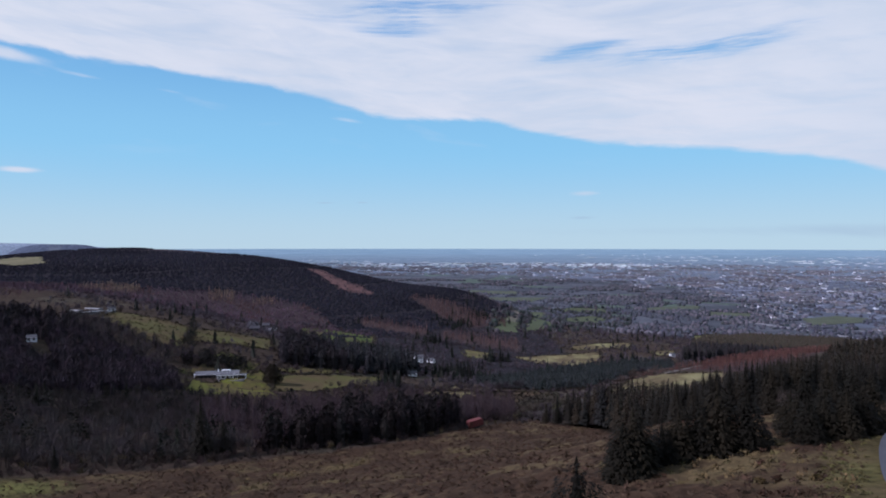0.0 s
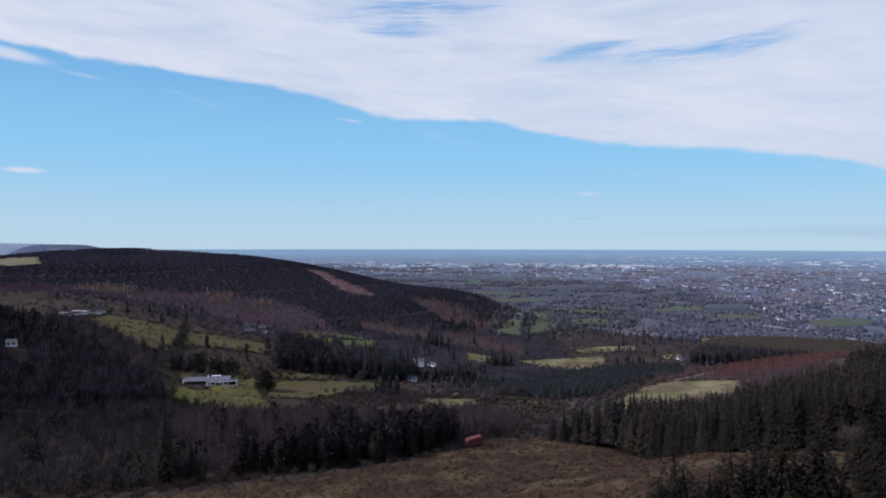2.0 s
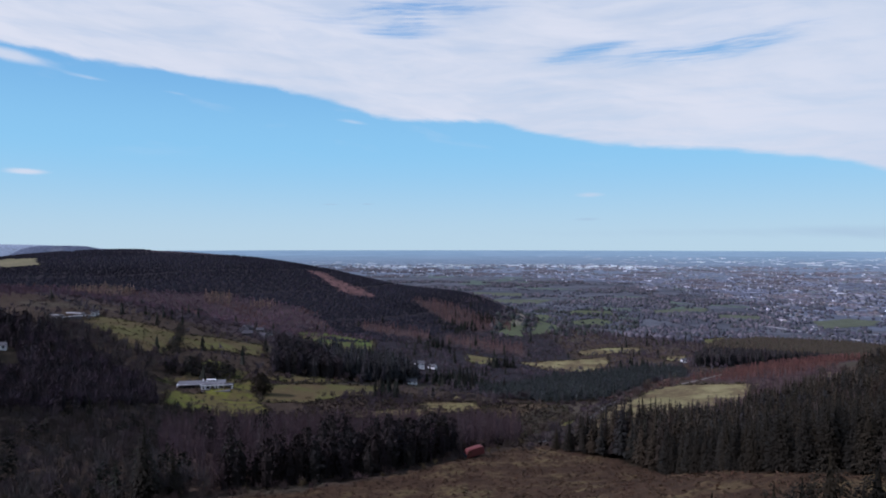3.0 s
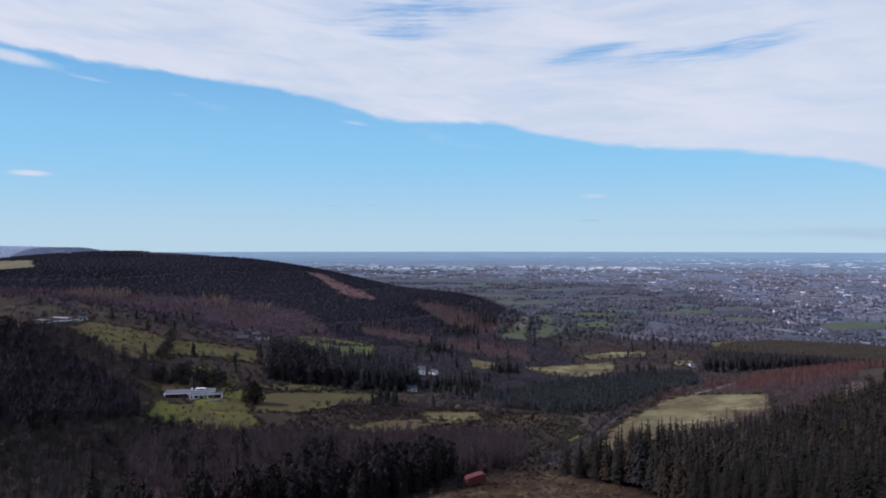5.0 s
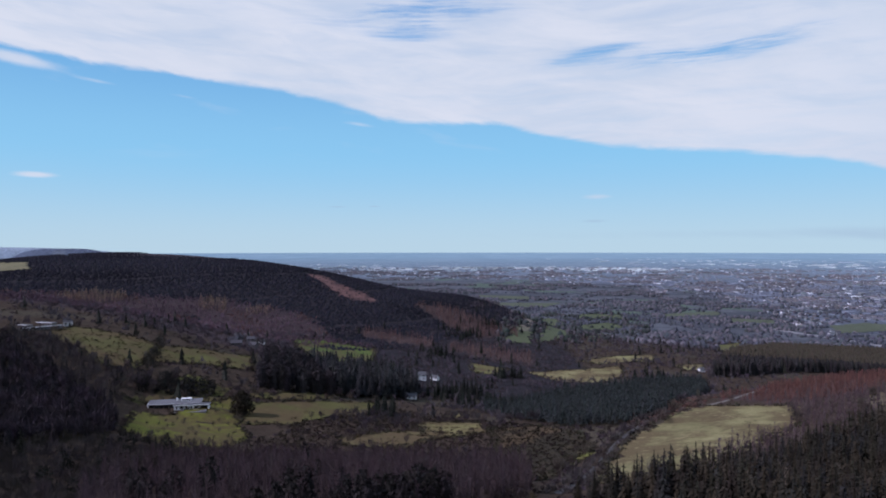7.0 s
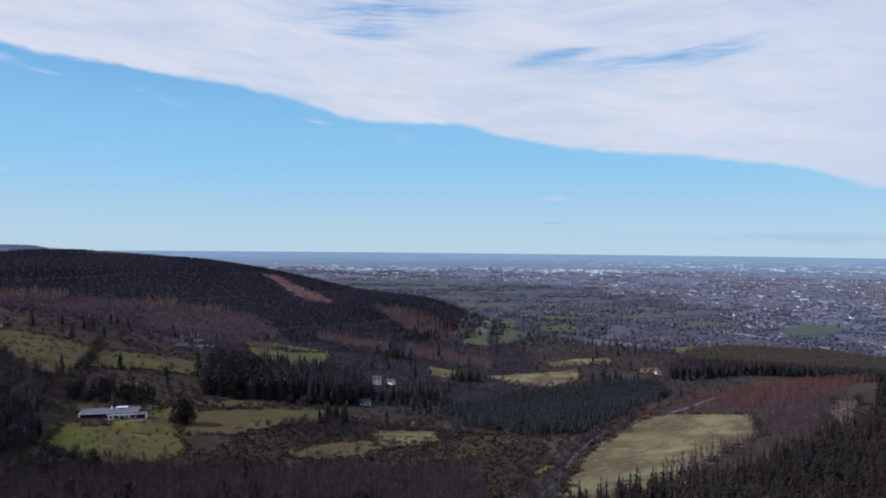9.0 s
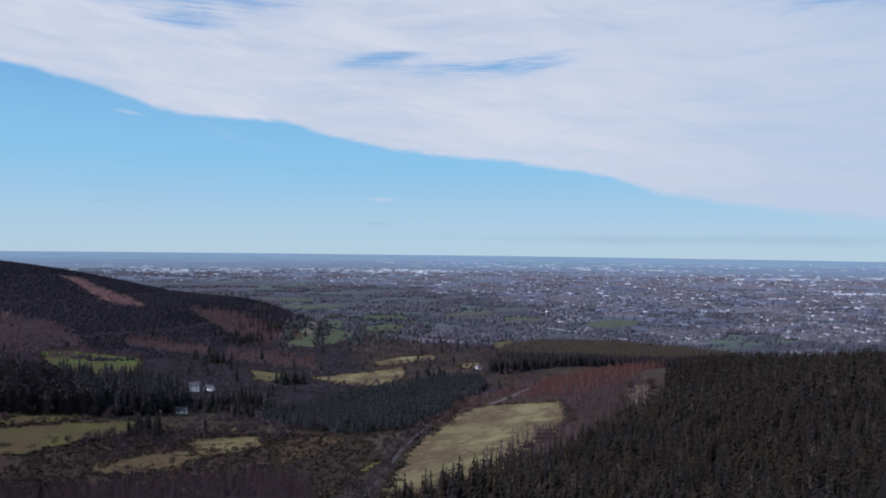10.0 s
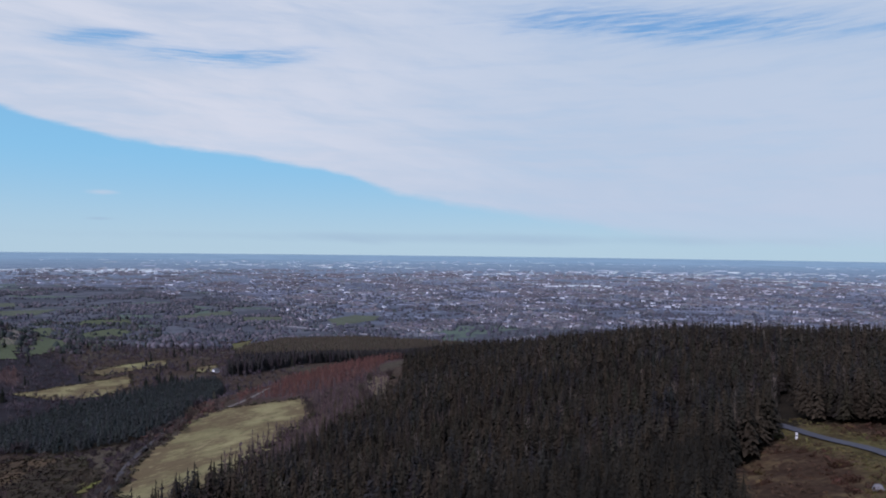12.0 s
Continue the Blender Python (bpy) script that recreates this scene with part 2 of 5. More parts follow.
def plain_look(col, spread=0.35, scale=2.0, rough=0.8):
    def look_of(k, pos):
        v = k.m("MULTIPLY_ADD", k.m("ADD", k.noise(pos, scale, 5.0), k.noise(pos, scale * 0.13, 3.0)), spread, 1.0 - spread)
        return k.mix(1.0, rgb(*col), k.n("ShaderNodeCombineXYZ", {0: v, 1: v, 2: v}).outputs[0], "MULTIPLY"), (k.noise(pos, scale * 3, 4.0), 0.3, 0.05), rough
    return look_of


def near_tree_look(col):
    def look_of(k, pos):
        rnd = k.n("ShaderNodeObjectInfo").outputs["Random"]
        v = k.m("ADD", k.m("MULTIPLY_ADD", rnd, 0.5, 0.35), k.m("MULTIPLY", k.noise(pos, 1.3, 4.0), 0.7))
        c = k.mix(k.ramp(rnd, 0.3, 1.0, 0.0, 0.5), rgb(*col), rgb(col[0] * 1.35, col[1] * 1.15, col[2] * 0.9))
        return k.mix(1.0, c, k.n("ShaderNodeCombineXYZ", {0: v, 1: v, 2: v}).outputs[0], "MULTIPLY"), None, 0.75
    return look_of


GROUND = material("ground_cover", ground_look, 0.95, 0.03)
FIELD = material("field_grass", field_look, 0.95, 0.04)
TINT = material("foliage_and_twigs", tint_look, 0.9, 0.05)
CANOPY = material("far_tree_crowns", canopy_look, 0.95, 0.02)
BUILT = material("far_buildings", tint_look, 0.8, 0.08)
NEEDLES = material("spruce_needles", near_tree_look((0.0168, 0.0148, 0.0106)), gloss=0.08)
PINE_NEEDLES = material("pine_needles", near_tree_look((0.0118, 0.0106, 0.0074)), gloss=0.05)
BARK = material("bark", plain_look((0.07, 0.05, 0.035), 0.5, 3.0))
TWIGS = material("bare_twigs", near_tree_look((0.085, 0.062, 0.05)))
TARMAC = material("tarmac", plain_look((0.07, 0.072, 0.08), 0.4, 1.5, 0.9), gloss=0.1)
RENDER_WHITE = material("white_render", plain_look((0.68, 0.68, 0.68), 0.2, 0.8))
SLATE = material("slate_roof", plain_look((0.085, 0.085, 0.088), 0.4, 1.2, 0.8), gloss=0.1)
GREY_ROOF = material("grey_felt_roof", plain_look((0.07, 0.07, 0.072), 0.3, 0.7), gloss=0.1)
DARK_GLASS = material("window_glass", plain_look((0.02, 0.022, 0.026), 0.3, 1.0, 0.15))
RED_PAINT = material("red_paint", plain_look((0.125, 0.033, 0.030), 0.4, 1.0, 0.6))
RUBBER = material("tyre_rubber", plain_look((0.02, 0.02, 0.02), 0.3, 4.0))
PALE_ROOF = material("pale_metal_roof", plain_look((0.115, 0.115, 0.12), 0.3, 0.7, 0.6), gloss=0.2)
PALE_CONCRETE = material("pale_concrete_wall", plain_look((0.27, 0.27, 0.28), 0.3, 0.5))
DARK_SLATE = material("dark_slate_roof", plain_look((0.066, 0.063, 0.068), 0.4, 1.2, 0.85), gloss=0.05)
DARK_STONE = material("dark_grey_stone", plain_look((0.075, 0.070, 0.072), 0.4, 0.9))
STONE = material("grey_stone", plain_look((0.13, 0.125, 0.125), 0.4, 0.9))

# ---- the lie of the land: mounds as centre x, y, spread and height ----
NEAR_MOUNDS = [
    (0, -60, 120, 96.6), (40, 90, 110, 21.6), (-220, 250, 150, 72.3), (220, 230, 120, 67.0),
    (-60, 330, 120, -4.5), (110, 400, 110, 33.6), (-130, 450, 110, 8.2), (250, 420, 110, 20.7),
    (-40, 170, 100, 3.4), (-220, -20, 160, 114.1), (30, 70, 60, 1.6), (130, 140, 75, 17.1),
    (60, 190, 60, -9.7), (-10, 240, 60, 22.8), (215, 480, 80, -1.9), (300, 520, 80, 27.0),
    (-140, 425, 40, -8.9), (220, 170, 70, -15.2), (320, 210, 110, -11.9), (345, 150, 60, 6.0), (180, 0, 110, 20.9),
    (-60, 20, 80, -19.4), (180, 340, 60, -18.0), (48, 128, 34, 8.1), (48, 205, 34, 3.1),
]
FAR_MOUNDS = [
    (-330, 600, 210, 91.8), (-20, 640, 180, 6.6), (250, 620, 200, 19.1), (120, 1000, 280, 37.6),
    (420, 1000, 260, 20.9), (-200, 1150, 200, 62.3), (-480, 1350, 300, 122.3), (-850, 1350, 420, 30.5),
    (-700, 800, 400, 117.8), (500, 50, 300, 157.1), (-300, 1000, 260, -75.5), (-90, 1520, 190, 28.5), (48, 1330, 75, 26.0),
    (-1250, 1650, 350, 103.2),
]


MOORS = [(-3650, 4600, 1900, 700, 0.55, 197), (-1964, 3551, 310, 420, 0.515, 192)]


def height(x, y):
    x, y = np.asarray(x, float), np.asarray(y, float)
    z = np.full(x.shape, 100.0)
    for a, b, s, h in NEAR_MOUNDS + FAR_MOUNDS:
        z = z + h * np.exp(-((x - a) ** 2 + (y - b) ** 2) / (2 * s * s))
    # the moors beyond the hill
    for a, b, along, across, turn, h in MOORS:
        c, d = math.cos(turn), math.sin(turn)
        p, q = (x - a) * c + (y - b) * d, (y - b) * c - (x - a) * d
        z = z + h * np.exp(-((p / along) ** 4) - (q / across) ** 2)
    # levelled ground under the bungalow
    w = np.exp(-(np.hypot((x + 138) / 26, (y - 431) / 14) ** 4))
    return z * (1 - w) + 216.2 * w


def inside(poly, x, y):
    x, y = np.asarray(x, float), np.asarray(y, float)
    hit = np.zeros(x.shape, bool)
    for (x0, y0), (x1, y1) in zip(poly, poly[1:] + poly[:1]):
        if y0 != y1:
            hit ^= ((y0 > y) != (y1 > y)) & (x < (x1 - x0) * (y - y0) / (y1 - y0) + x0)
    return hit


def smooth_noise(x, y, size, seed=0):
    """Waves of several directions, between -1 and 1."""
    r = np.random.RandomState(seed)
    v = 0
    for i in range(7):
        a, f, p = r.uniform(0, 6.28), r.uniform(0.5, 1.7) * 6.28 / size, r.uniform(0, 6.28)
        v = v + np.sin(f * (np.cos(a) * x + np.sin(a) * y) + p + 1.3 * np.sin(f * 0.6 * (np.cos(a + 2) * x + np.sin(a + 2) * y)))
    return v / 4.0


def drawn_in(v):
    """Brings land beyond 2.2 km nearer along the line of sight, so that the horizon lies within 5 km of the eye."""
    v = np.asarray(v, float)
    e = np.array((6.0, 60.0, 300.0))
    w = v - e
    d = np.hypot(w[:, 0], w[:, 1])
    u = np.clip(d - 2200, 0, None)
    k = np.where(d > 2200, (2200 + u / (1 + u / 2500)) / np.maximum(d, 1), 1.0)
    return np.where((d > 2200)[:, None], e + w * k[:, None], v)


def mesh_from(name, verts, faces, mats, colours=None, slots=None, extra=None, smooth=False):
    """verts (n,3); faces: an (m,3) or (m,4) array."""
    verts = drawn_in(verts)
    me = bpy.data.meshes.new(name)
    k = faces.shape[1]
    me.vertices.add(len(verts))
    me.vertices.foreach_set("co", np.asarray(verts, np.float32).ravel())
    me.loops.add(faces.size)
    me.loops.foreach_set("vertex_index", faces.astype(np.int32).ravel())
    me.polygons.add(len(faces))
    me.polygons.foreach_set("loop_start", np.arange(0, faces.size, k, dtype=np.int32))
    me.polygons.foreach_set("loop_total", np.full(len(faces), k, np.int32))
    for mat in mats:
        me.materials.append(mat)
    if slots is not None:
        me.polygons.foreach_set("material_index", slots.astype(np.int32))
    me.polygons.foreach_set("use_smooth", np.full(len(faces), smooth))
    if colours is not None:
        c = np.ones((len(verts), 4), np.float32)
        c[:, :3] = colours
        me.attributes.new("tint", "FLOAT_COLOR", "POINT").data.foreach_set("color", c.ravel())
    for key, val in (extra or {}).items():
        me.attributes.new(key, "FLOAT", "POINT").data.foreach_set("value", np.asarray(val, np.float32))
    me.update(calc_edges=True)
    return me


# ---- land use, as outlines on the plan ----
HEATH = [(-400, -300), (-160, 90), (-110, 120), (-75, 148), (-42, 174), (-12, 190), (8, 212), (30, 238), (38, 226), (40, 219), (47, 206), (48, 185), (47, 160), (46, 140), (45, 126), (53, 109), (62, 113), (78, 126), (99, 141), (114, 144), (126, 148), (137, 150), (160, 130), (200, 80), (400, -300)]
FOREST = [(125.5, 144.5), (114, 142.5), (99, 138.5), (78, 126), (62, 113), (53, 109), (45, 126), (46, 140), (47, 160), (48, 185), (47, 206), (40, 219), (38, 228), (62, 239), (91, 264), (120, 284), (160, 315), (182, 340), (219, 393), (300, 440), (420, 380), (520, 260), (520, 120), (300, 60), (190, 90), (150, 118), (137, 150)]
BELT = [(-48, 178), (-12, 194), (6, 214), (26, 246), (28, 300), (22, 340), (-20, 362), (-85, 345), (-100, 280), (-75, 215)]
SCRUB_WOOD = [(-160, 120), (-112, 128), (-78, 154), (-48, 178), (-75, 215), (-100, 280), (-88, 345), (-118, 350), (-140, 270), (-190, 235)]
DARK_WOOD = [(-128, 338), (-141, 372), (-166, 404), (-240, 452), (-330, 470), (-330, 300), (-200, 235), (-145, 270)]
SPRUCE_BLOCK = [(-116, 496), (-82, 512), (-28, 562), (-18, 600), (-40, 650), (-100, 625), (-132, 575)]
PLANTATION = [(23, 543), (46, 462), (60, 409), (85, 393), (112, 417), (150, 510), (195, 612), (240, 715), (250, 760), (190, 742), (100, 667)]
RIDGE_WOOD = [(275, 812), (320, 828), (408, 905), (520, 960), (720, 1010), (900, 1150), (760, 1350), (590, 1360), (490, 1190), (400, 1060), (310, 880)]
RED_LARCH = [(135, 412), (148, 428), (160, 398), (185, 400), (212, 408), (230, 434), (270, 466), (262, 500), (225, 500), (190, 490), (168, 468), (150, 450)]
PURPLE_SCRUB = [(147, 350), (150, 372), (158, 392), (185, 398), (210, 406), (212, 396), (193, 368), (170, 347)]
PURPLE_EDGE = [(82, 292), (104, 322), (128, 340), (147, 350), (172, 347), (128, 298), (98, 268)]
TRACK_SIDE = [(84, 378), (112, 402), (128, 412), (141, 447), (160, 466), (215, 545), (190, 560), (130, 480), (90, 408)]
LARCH_STRIPS = [[(-116, 977), (-71, 978), (-22, 969), (-21, 927), (-67, 932), (-111, 942)], [(-2, 962), (52, 942), (99, 916), (92, 851), (48, 879), (2, 908)],
                [(-61, 1175), (-10, 1196), (20, 1190), (57, 1140), (103, 1096), (92, 1035), (44, 1018), (10, 1040), (-22, 1100)]]
PURPLE_ZONES = [[(-580, 905), (-495, 965), (-429, 996), (-309, 1025), (-213, 1016), (-178, 994), (-150, 930), (-130, 880), (-190, 700), (-330, 620), (-420, 560), (-600, 700)],
                [(-290, 500), (-205, 520), (-150, 600), (-150, 760), (-330, 700), (-420, 560)]]
STRAW_ZONES = [[(-492, 925), (-472, 980), (-428, 990), (-420, 940), (-455, 900)], [(-343, 1012), (-308, 1028), (-294, 980), (-324, 965)], [(-272, 1000), (-240, 1012), (-236, 985), (-268, 975)]]
SCAR = [(-244, 1229), (-218, 1254), (-182, 1198), (-141, 1169), (-106, 1130), (-150, 1110), (-188, 1155)]
ROAD = [(-4, -60), (24, 28), (36.2, 53.5), (41.5, 63.5), (52.7, 81.5), (64, 93), (86, 107), (111, 118), (121.5, 126.5), (129, 137.5), (137, 147), (141, 152), (143, 158)]
GAP = [(137, 147), (152, 156), (176, 169), (210, 188)]
FIELDS = []


def field(name, text, colour, outline):
    FIELDS.append((name, text, colour, outline))
    return outline


LAWN = field("lawn", "bright green mown lawn below the white bungalow", (0.122, 0.132, 0.024), [(-150, 404), (-136, 416), (-128, 439), (-131, 453), (-120, 468), (-112, 440), (-103, 419), (-90, 394), (-91, 362), (-103, 345), (-120, 345), (-134, 360)])
PASTURE = field("pasture", "olive green pasture beside the white bungalow", (0.098, 0.094, 0.033), [(-111, 463), (-89, 483), (-46, 523), (-43, 480), (-60, 464), (-79, 432), (-104, 424)])
field("pasture", "narrow green pasture below the spruce block", (0.11, 0.108, 0.035), [(-116, 474), (-92, 508), (-69, 530), (-70, 512), (-96, 481)])
HILL_PASTURE = field("hill_pasture", "sloping green pasture with brown rushes", (0.088, 0.083, 0.031), [(-249, 502), (-252, 541), (-216, 546), (-197, 541), (-180, 486), (-184, 463), (-198, 463), (-234, 488)])
SIDE_PASTURE = field("hill_pasture", "sloping green pasture below a hedge", (0.098, 0.095, 0.032), [(-193, 535), (-181, 556), (-146, 592), (-131, 536), (-145, 524), (-162, 512), (-179, 492)])
field("pasture", "small green paddock behind hedges", (0.105, 0.104, 0.032), [(-157, 476), (-150, 488), (-127, 480), (-130, 465), (-147, 461)])
field("meadow", "bright green meadow behind a spruce block", (0.085, 0.115, 0.030), [(-182, 866), (-157, 892), (-86, 880), (-77, 780), (-119, 660)])
ROUGH = field("rough_pasture", "pale rough pasture dotted with gorse", (0.165, 0.145, 0.060), [(-15, 458), (-6, 470), (20, 466), (22, 428), (6, 420), (-8, 424)])
ROUGH_BAND = field("rough_pasture", "pale rough pasture among dark scrub", (0.108, 0.095, 0.041), [(-51, 411), (-28, 434), (-14, 440), (18, 424), (-6, 416), (-24, 396), (-46, 398)])
field("rough_pasture", "small pale clearing among dark scrub", (0.16, 0.14, 0.065), [(0, 500), (10, 522), (15, 502), (4, 489)])
field("hay_field", "large pale yellow green field below the forest", (0.205, 0.183, 0.085), [(121, 427), (135, 411), (162, 394), (153, 372), (145, 352), (120, 326), (98, 302), (82, 283), (68, 272), (50, 268), (48, 276), (56, 298), (61, 318), (73, 349), (92, 375), (106, 396)])
PALE_FIELD = field("pasture", "pale olive field in the valley", (0.215, 0.190, 0.088), [(81, 800), (124, 819), (194, 856), (178, 789), (141, 750), (108, 751)])
field("pasture", "pale green field in the valley", (0.21, 0.195, 0.088), [(152, 885), (212, 937), (260, 958), (249, 914), (170, 868)])
field("pasture", "small pale field beside the lane", (0.21, 0.19, 0.088), [(265, 884), (301, 902), (288, 863), (259, 847)])
field("pasture", "green field among bare trees", (0.15, 0.15, 0.055), [(22, 847), (64, 814), (50, 779), (25, 776)])
field("pasture", "green field at the end of the wooded ridge", (0.115, 0.125, 0.045), [(488, 1369), (583, 1487), (467, 1200), (391, 1087)])
GRAZING = field("rough_grazing", "olive brown rough grazing with low gorse", (0.034, 0.028, 0.019), [(26, 432), (48, 432), (64, 384), (60, 350), (44, 312), (32, 282), (24, 300), (24, 360)])
field("yard", "short grass behind the white bungalow", (0.078, 0.08, 0.027), [(-171, 427), (-152, 452), (-122, 468), (-129, 451), (-141, 450), (-158, 430)])
field("clearing", "pale grassy clearing beside the larches", (0.16, 0.135, 0.085), [(172, 352), (186, 356), (212, 396), (204, 404), (190, 384)])
field("pasture", "small bright green corner beside the hedge", (0.15, 0.158, 0.042), [(47, 322), (50, 338), (56, 346), (62, 340), (55, 331)])
HILL_FIELD = field("far_field", "pale field on the open shoulder of the hill", (0.15, 0.135, 0.075), [(-700, 1130), (-655, 1134), (-617, 1080), (-643, 1050), (-720, 1070)])
for plot in ([(98, 2908), (304, 2834), (280, 2661), (99, 2727)], [(142, 2523), (380, 2518), (297, 2336), (144, 2387)], [(761, 2000), (866, 1948), (809, 1840), (714, 1861)],
             [(940, 1821), (1068, 1890), (1122, 1829), (1046, 1733), (881, 1663)], [(613, 2117), (803, 2198), (773, 2094), (583, 1991)]):
    field("far_field", "olive green field among the trees of the plain", (0.078, 0.089, 0.058), plot)
FAIRWAYS = [field("fairway", "green golf fairway between lines of dark trees", (0.072, 0.084, 0.044), p) for p in (
    [(73, 990), (84, 1080), (112, 1180), (128, 1160), (112, 1060), (108, 1000)], [(118, 1010), (150, 1190), (185, 1370), (215, 1360), (190, 1200), (166, 1087)],
    [(160, 1480), (190, 1720), (250, 1980), (290, 1960), (240, 1700), (205, 1490)], [(235, 1330), (262, 1500), (330, 1560), (345, 1480), (300, 1400)],
    [(290, 1640), (320, 1800), (400, 1880), (420, 1790), (360, 1660)], [(340, 2000), (380, 2120), (480, 2090), (470, 1990)], [(215, 1180), (240, 1270), (290, 1290), (280, 1200)])]
field("bunker_path", "pale tan cart path across the golf course", (0.16, 0.135, 0.105), [(104, 1120), (150, 1420), (186, 1640), (196, 1640), (164, 1420), (116, 1116)])


def suburb_from(bearing):
    """How far off the suburbs begin, by bearing in degrees."""
    return np.interp(bearing, [-22, 0, 12, 20, 26, 32, 86], [4300, 4000, 3500, 2700, 1900, 1450, 1400])


# ---- the ground: one sheet to the horizon ----


def pale_grass(x, y):
    """How far pale grass takes over from heather, 0 to 1."""
    p = smooth_noise(x, y, 34, 62) + 0.5 * smooth_noise(x, y, 11, 63)
    p = p + np.where((x > 20) & (y < 92) & (x < 110), 0.75, 0) + np.where((x < -12) & (x > -48) & (y > 130), 0.45, 0) - np.where(x > 112, 0.4, 0)
    return np.clip((p - 0.85) / 0.6, 0, 1)


def build_ground():
    az = np.radians(np.concatenate([np.arange(-180, -48, 6.0), np.arange(-48, 84, 0.42), np.arange(84, 180, 6.0)]))
    r = np.concatenate([[0.0], np.geomspace(2.5, 3000, 310), np.geomspace(3100, 21500, 48)])
    a, d = np.meshgrid(az, r, indexing="ij")
    x, y = 5 + d * np.sin(a), 50 + d * np.cos(a)
    z = height(x, y)
    near = np.clip((300 - d) / 120, 0, 1)
    heath = inside(HEATH, x, y)
    off = np.full(x.shape, 99.0)
    for (ax, ay), (bx, by) in zip(ROAD, ROAD[1:]):
        u = np.clip(((x - ax) * (bx - ax) + (y - ay) * (by - ay)) / ((bx - ax) ** 2 + (by - ay) ** 2), 0, 1)
        off = np.minimum(off, np.hypot(x - ax - u * (bx - ax), y - ay - u * (by - ay)))
    near = near * np.clip((off - 4) / 8, 0, 1)
    z = z + near * (0.35 * smooth_noise(x, y, 9, 5) + 0.25 * smooth_noise(x, y, 3.7, 6)) * np.where(heath, 1, 0.4)
    col = np.empty(x.shape + (3,))
    col[...] = (0.052, 0.038, 0.027)
    w = smooth_noise(x, y, 130, 2)
    col[w > 0.4] = (0.060, 0.050, 0.035)
    hill = (y > 620) & (z > 140) & (x < 150) & (d < 2300)
    col[hill] = (0.026, 0.023, 0.025)
    col[hill & (np.hypot(x + 480, y - 1350) < 130)] = (0.046, 0.036, 0.037)
    for zone in PURPLE_ZONES:
        col[hill & inside(zone, x, y)] = (0.050, 0.036, 0.036)
    far = (d > 1350) | ((d > 1050) & (x > 60))
    low = far & ~hill & ((z < 150) | (d > 2300))
    bearing = np.degrees(np.arctan2(x - 5, y - 50))
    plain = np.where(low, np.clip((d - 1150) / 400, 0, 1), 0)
    town = np.clip((d - suburb_from(bearing)) / 700, -0.6, 1) * np.clip((13500 - d) / 3500, 0, 1)
    # share of painted haze that the plain takes on with distance
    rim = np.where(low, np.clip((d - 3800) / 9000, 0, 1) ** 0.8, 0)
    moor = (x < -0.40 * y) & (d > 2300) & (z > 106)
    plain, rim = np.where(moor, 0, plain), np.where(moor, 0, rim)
    # moors carry haze in their colour: blue-grey, palest farthest off
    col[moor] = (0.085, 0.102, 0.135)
    hazy_moor = moor & (d > 4900)
    col[hazy_moor] = (0.24, 0.285, 0.33)
    col[hazy_moor & (smooth_noise(x, y, 900, 15) > 0.3)] = (0.32, 0.345, 0.33)
    col[moor & ~hazy_moor & (smooth_noise(x, y, 300, 16) > 0.5)] = (0.135, 0.15, 0.165)
    col[heath] = (0.054, 0.034, 0.021)
    pale = pale_grass(x, y)[..., None] * 0.85
    col = np.where(heath[..., None], col * (1 - pale) + np.array((0.108, 0.080, 0.038)) * pale, col)
    verge = np.clip((8.0 - off) / 4.5, 0, 1)[..., None] * heath[..., None] * np.clip(0.7 + 0.4 * smooth_noise(x, y, 14, 64)[..., None], 0, 1)
    col = col * (1 - verge) + np.array((0.090, 0.080, 0.030)) * verge
    knoll = np.clip(1.3 - np.hypot(x + 81, (y - 131)) / 10, 0, 1)[..., None]
    col = col * (1 - knoll) + np.array((0.115, 0.112, 0.036)) * knoll
    for poly in (FOREST, DARK_WOOD, SPRUCE_BLOCK, PLANTATION, RIDGE_WOOD):
        col[inside(poly, x, y)] = (0.022, 0.018, 0.012)
    for poly in (RED_LARCH, *LARCH_STRIPS):
        col[inside(poly, x, y)] = (0.062, 0.042, 0.038)
    col[inside(SCAR, x, y)] = (0.12, 0.068, 0.060)
    col[inside(BELT, x, y)] = (0.06, 0.042, 0.032)
    na, nr = x.shape
    i, j = np.meshgrid(np.arange(na), np.arange(nr - 1), indexing="ij")
    i2 = (i + 1) % na
    f = np.stack([i * nr + j, i * nr + j + 1, i2 * nr + j + 1, i2 * nr + j], -1).reshape(-1, 4)[:, ::-1]
    v = np.stack([x, y, z], -1).reshape(-1, 3)
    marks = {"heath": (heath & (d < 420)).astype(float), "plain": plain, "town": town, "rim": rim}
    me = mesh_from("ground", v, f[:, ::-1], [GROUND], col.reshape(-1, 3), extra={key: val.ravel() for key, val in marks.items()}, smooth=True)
    me.attributes.new("site", "FLOAT_VECTOR", "POINT").data.foreach_set("vector", v.astype(np.float32).ravel())
    return tagged(new("ground", me), "brown heather hillside falling to a wide valley and plain", "ground", kind="structure")


build_ground()


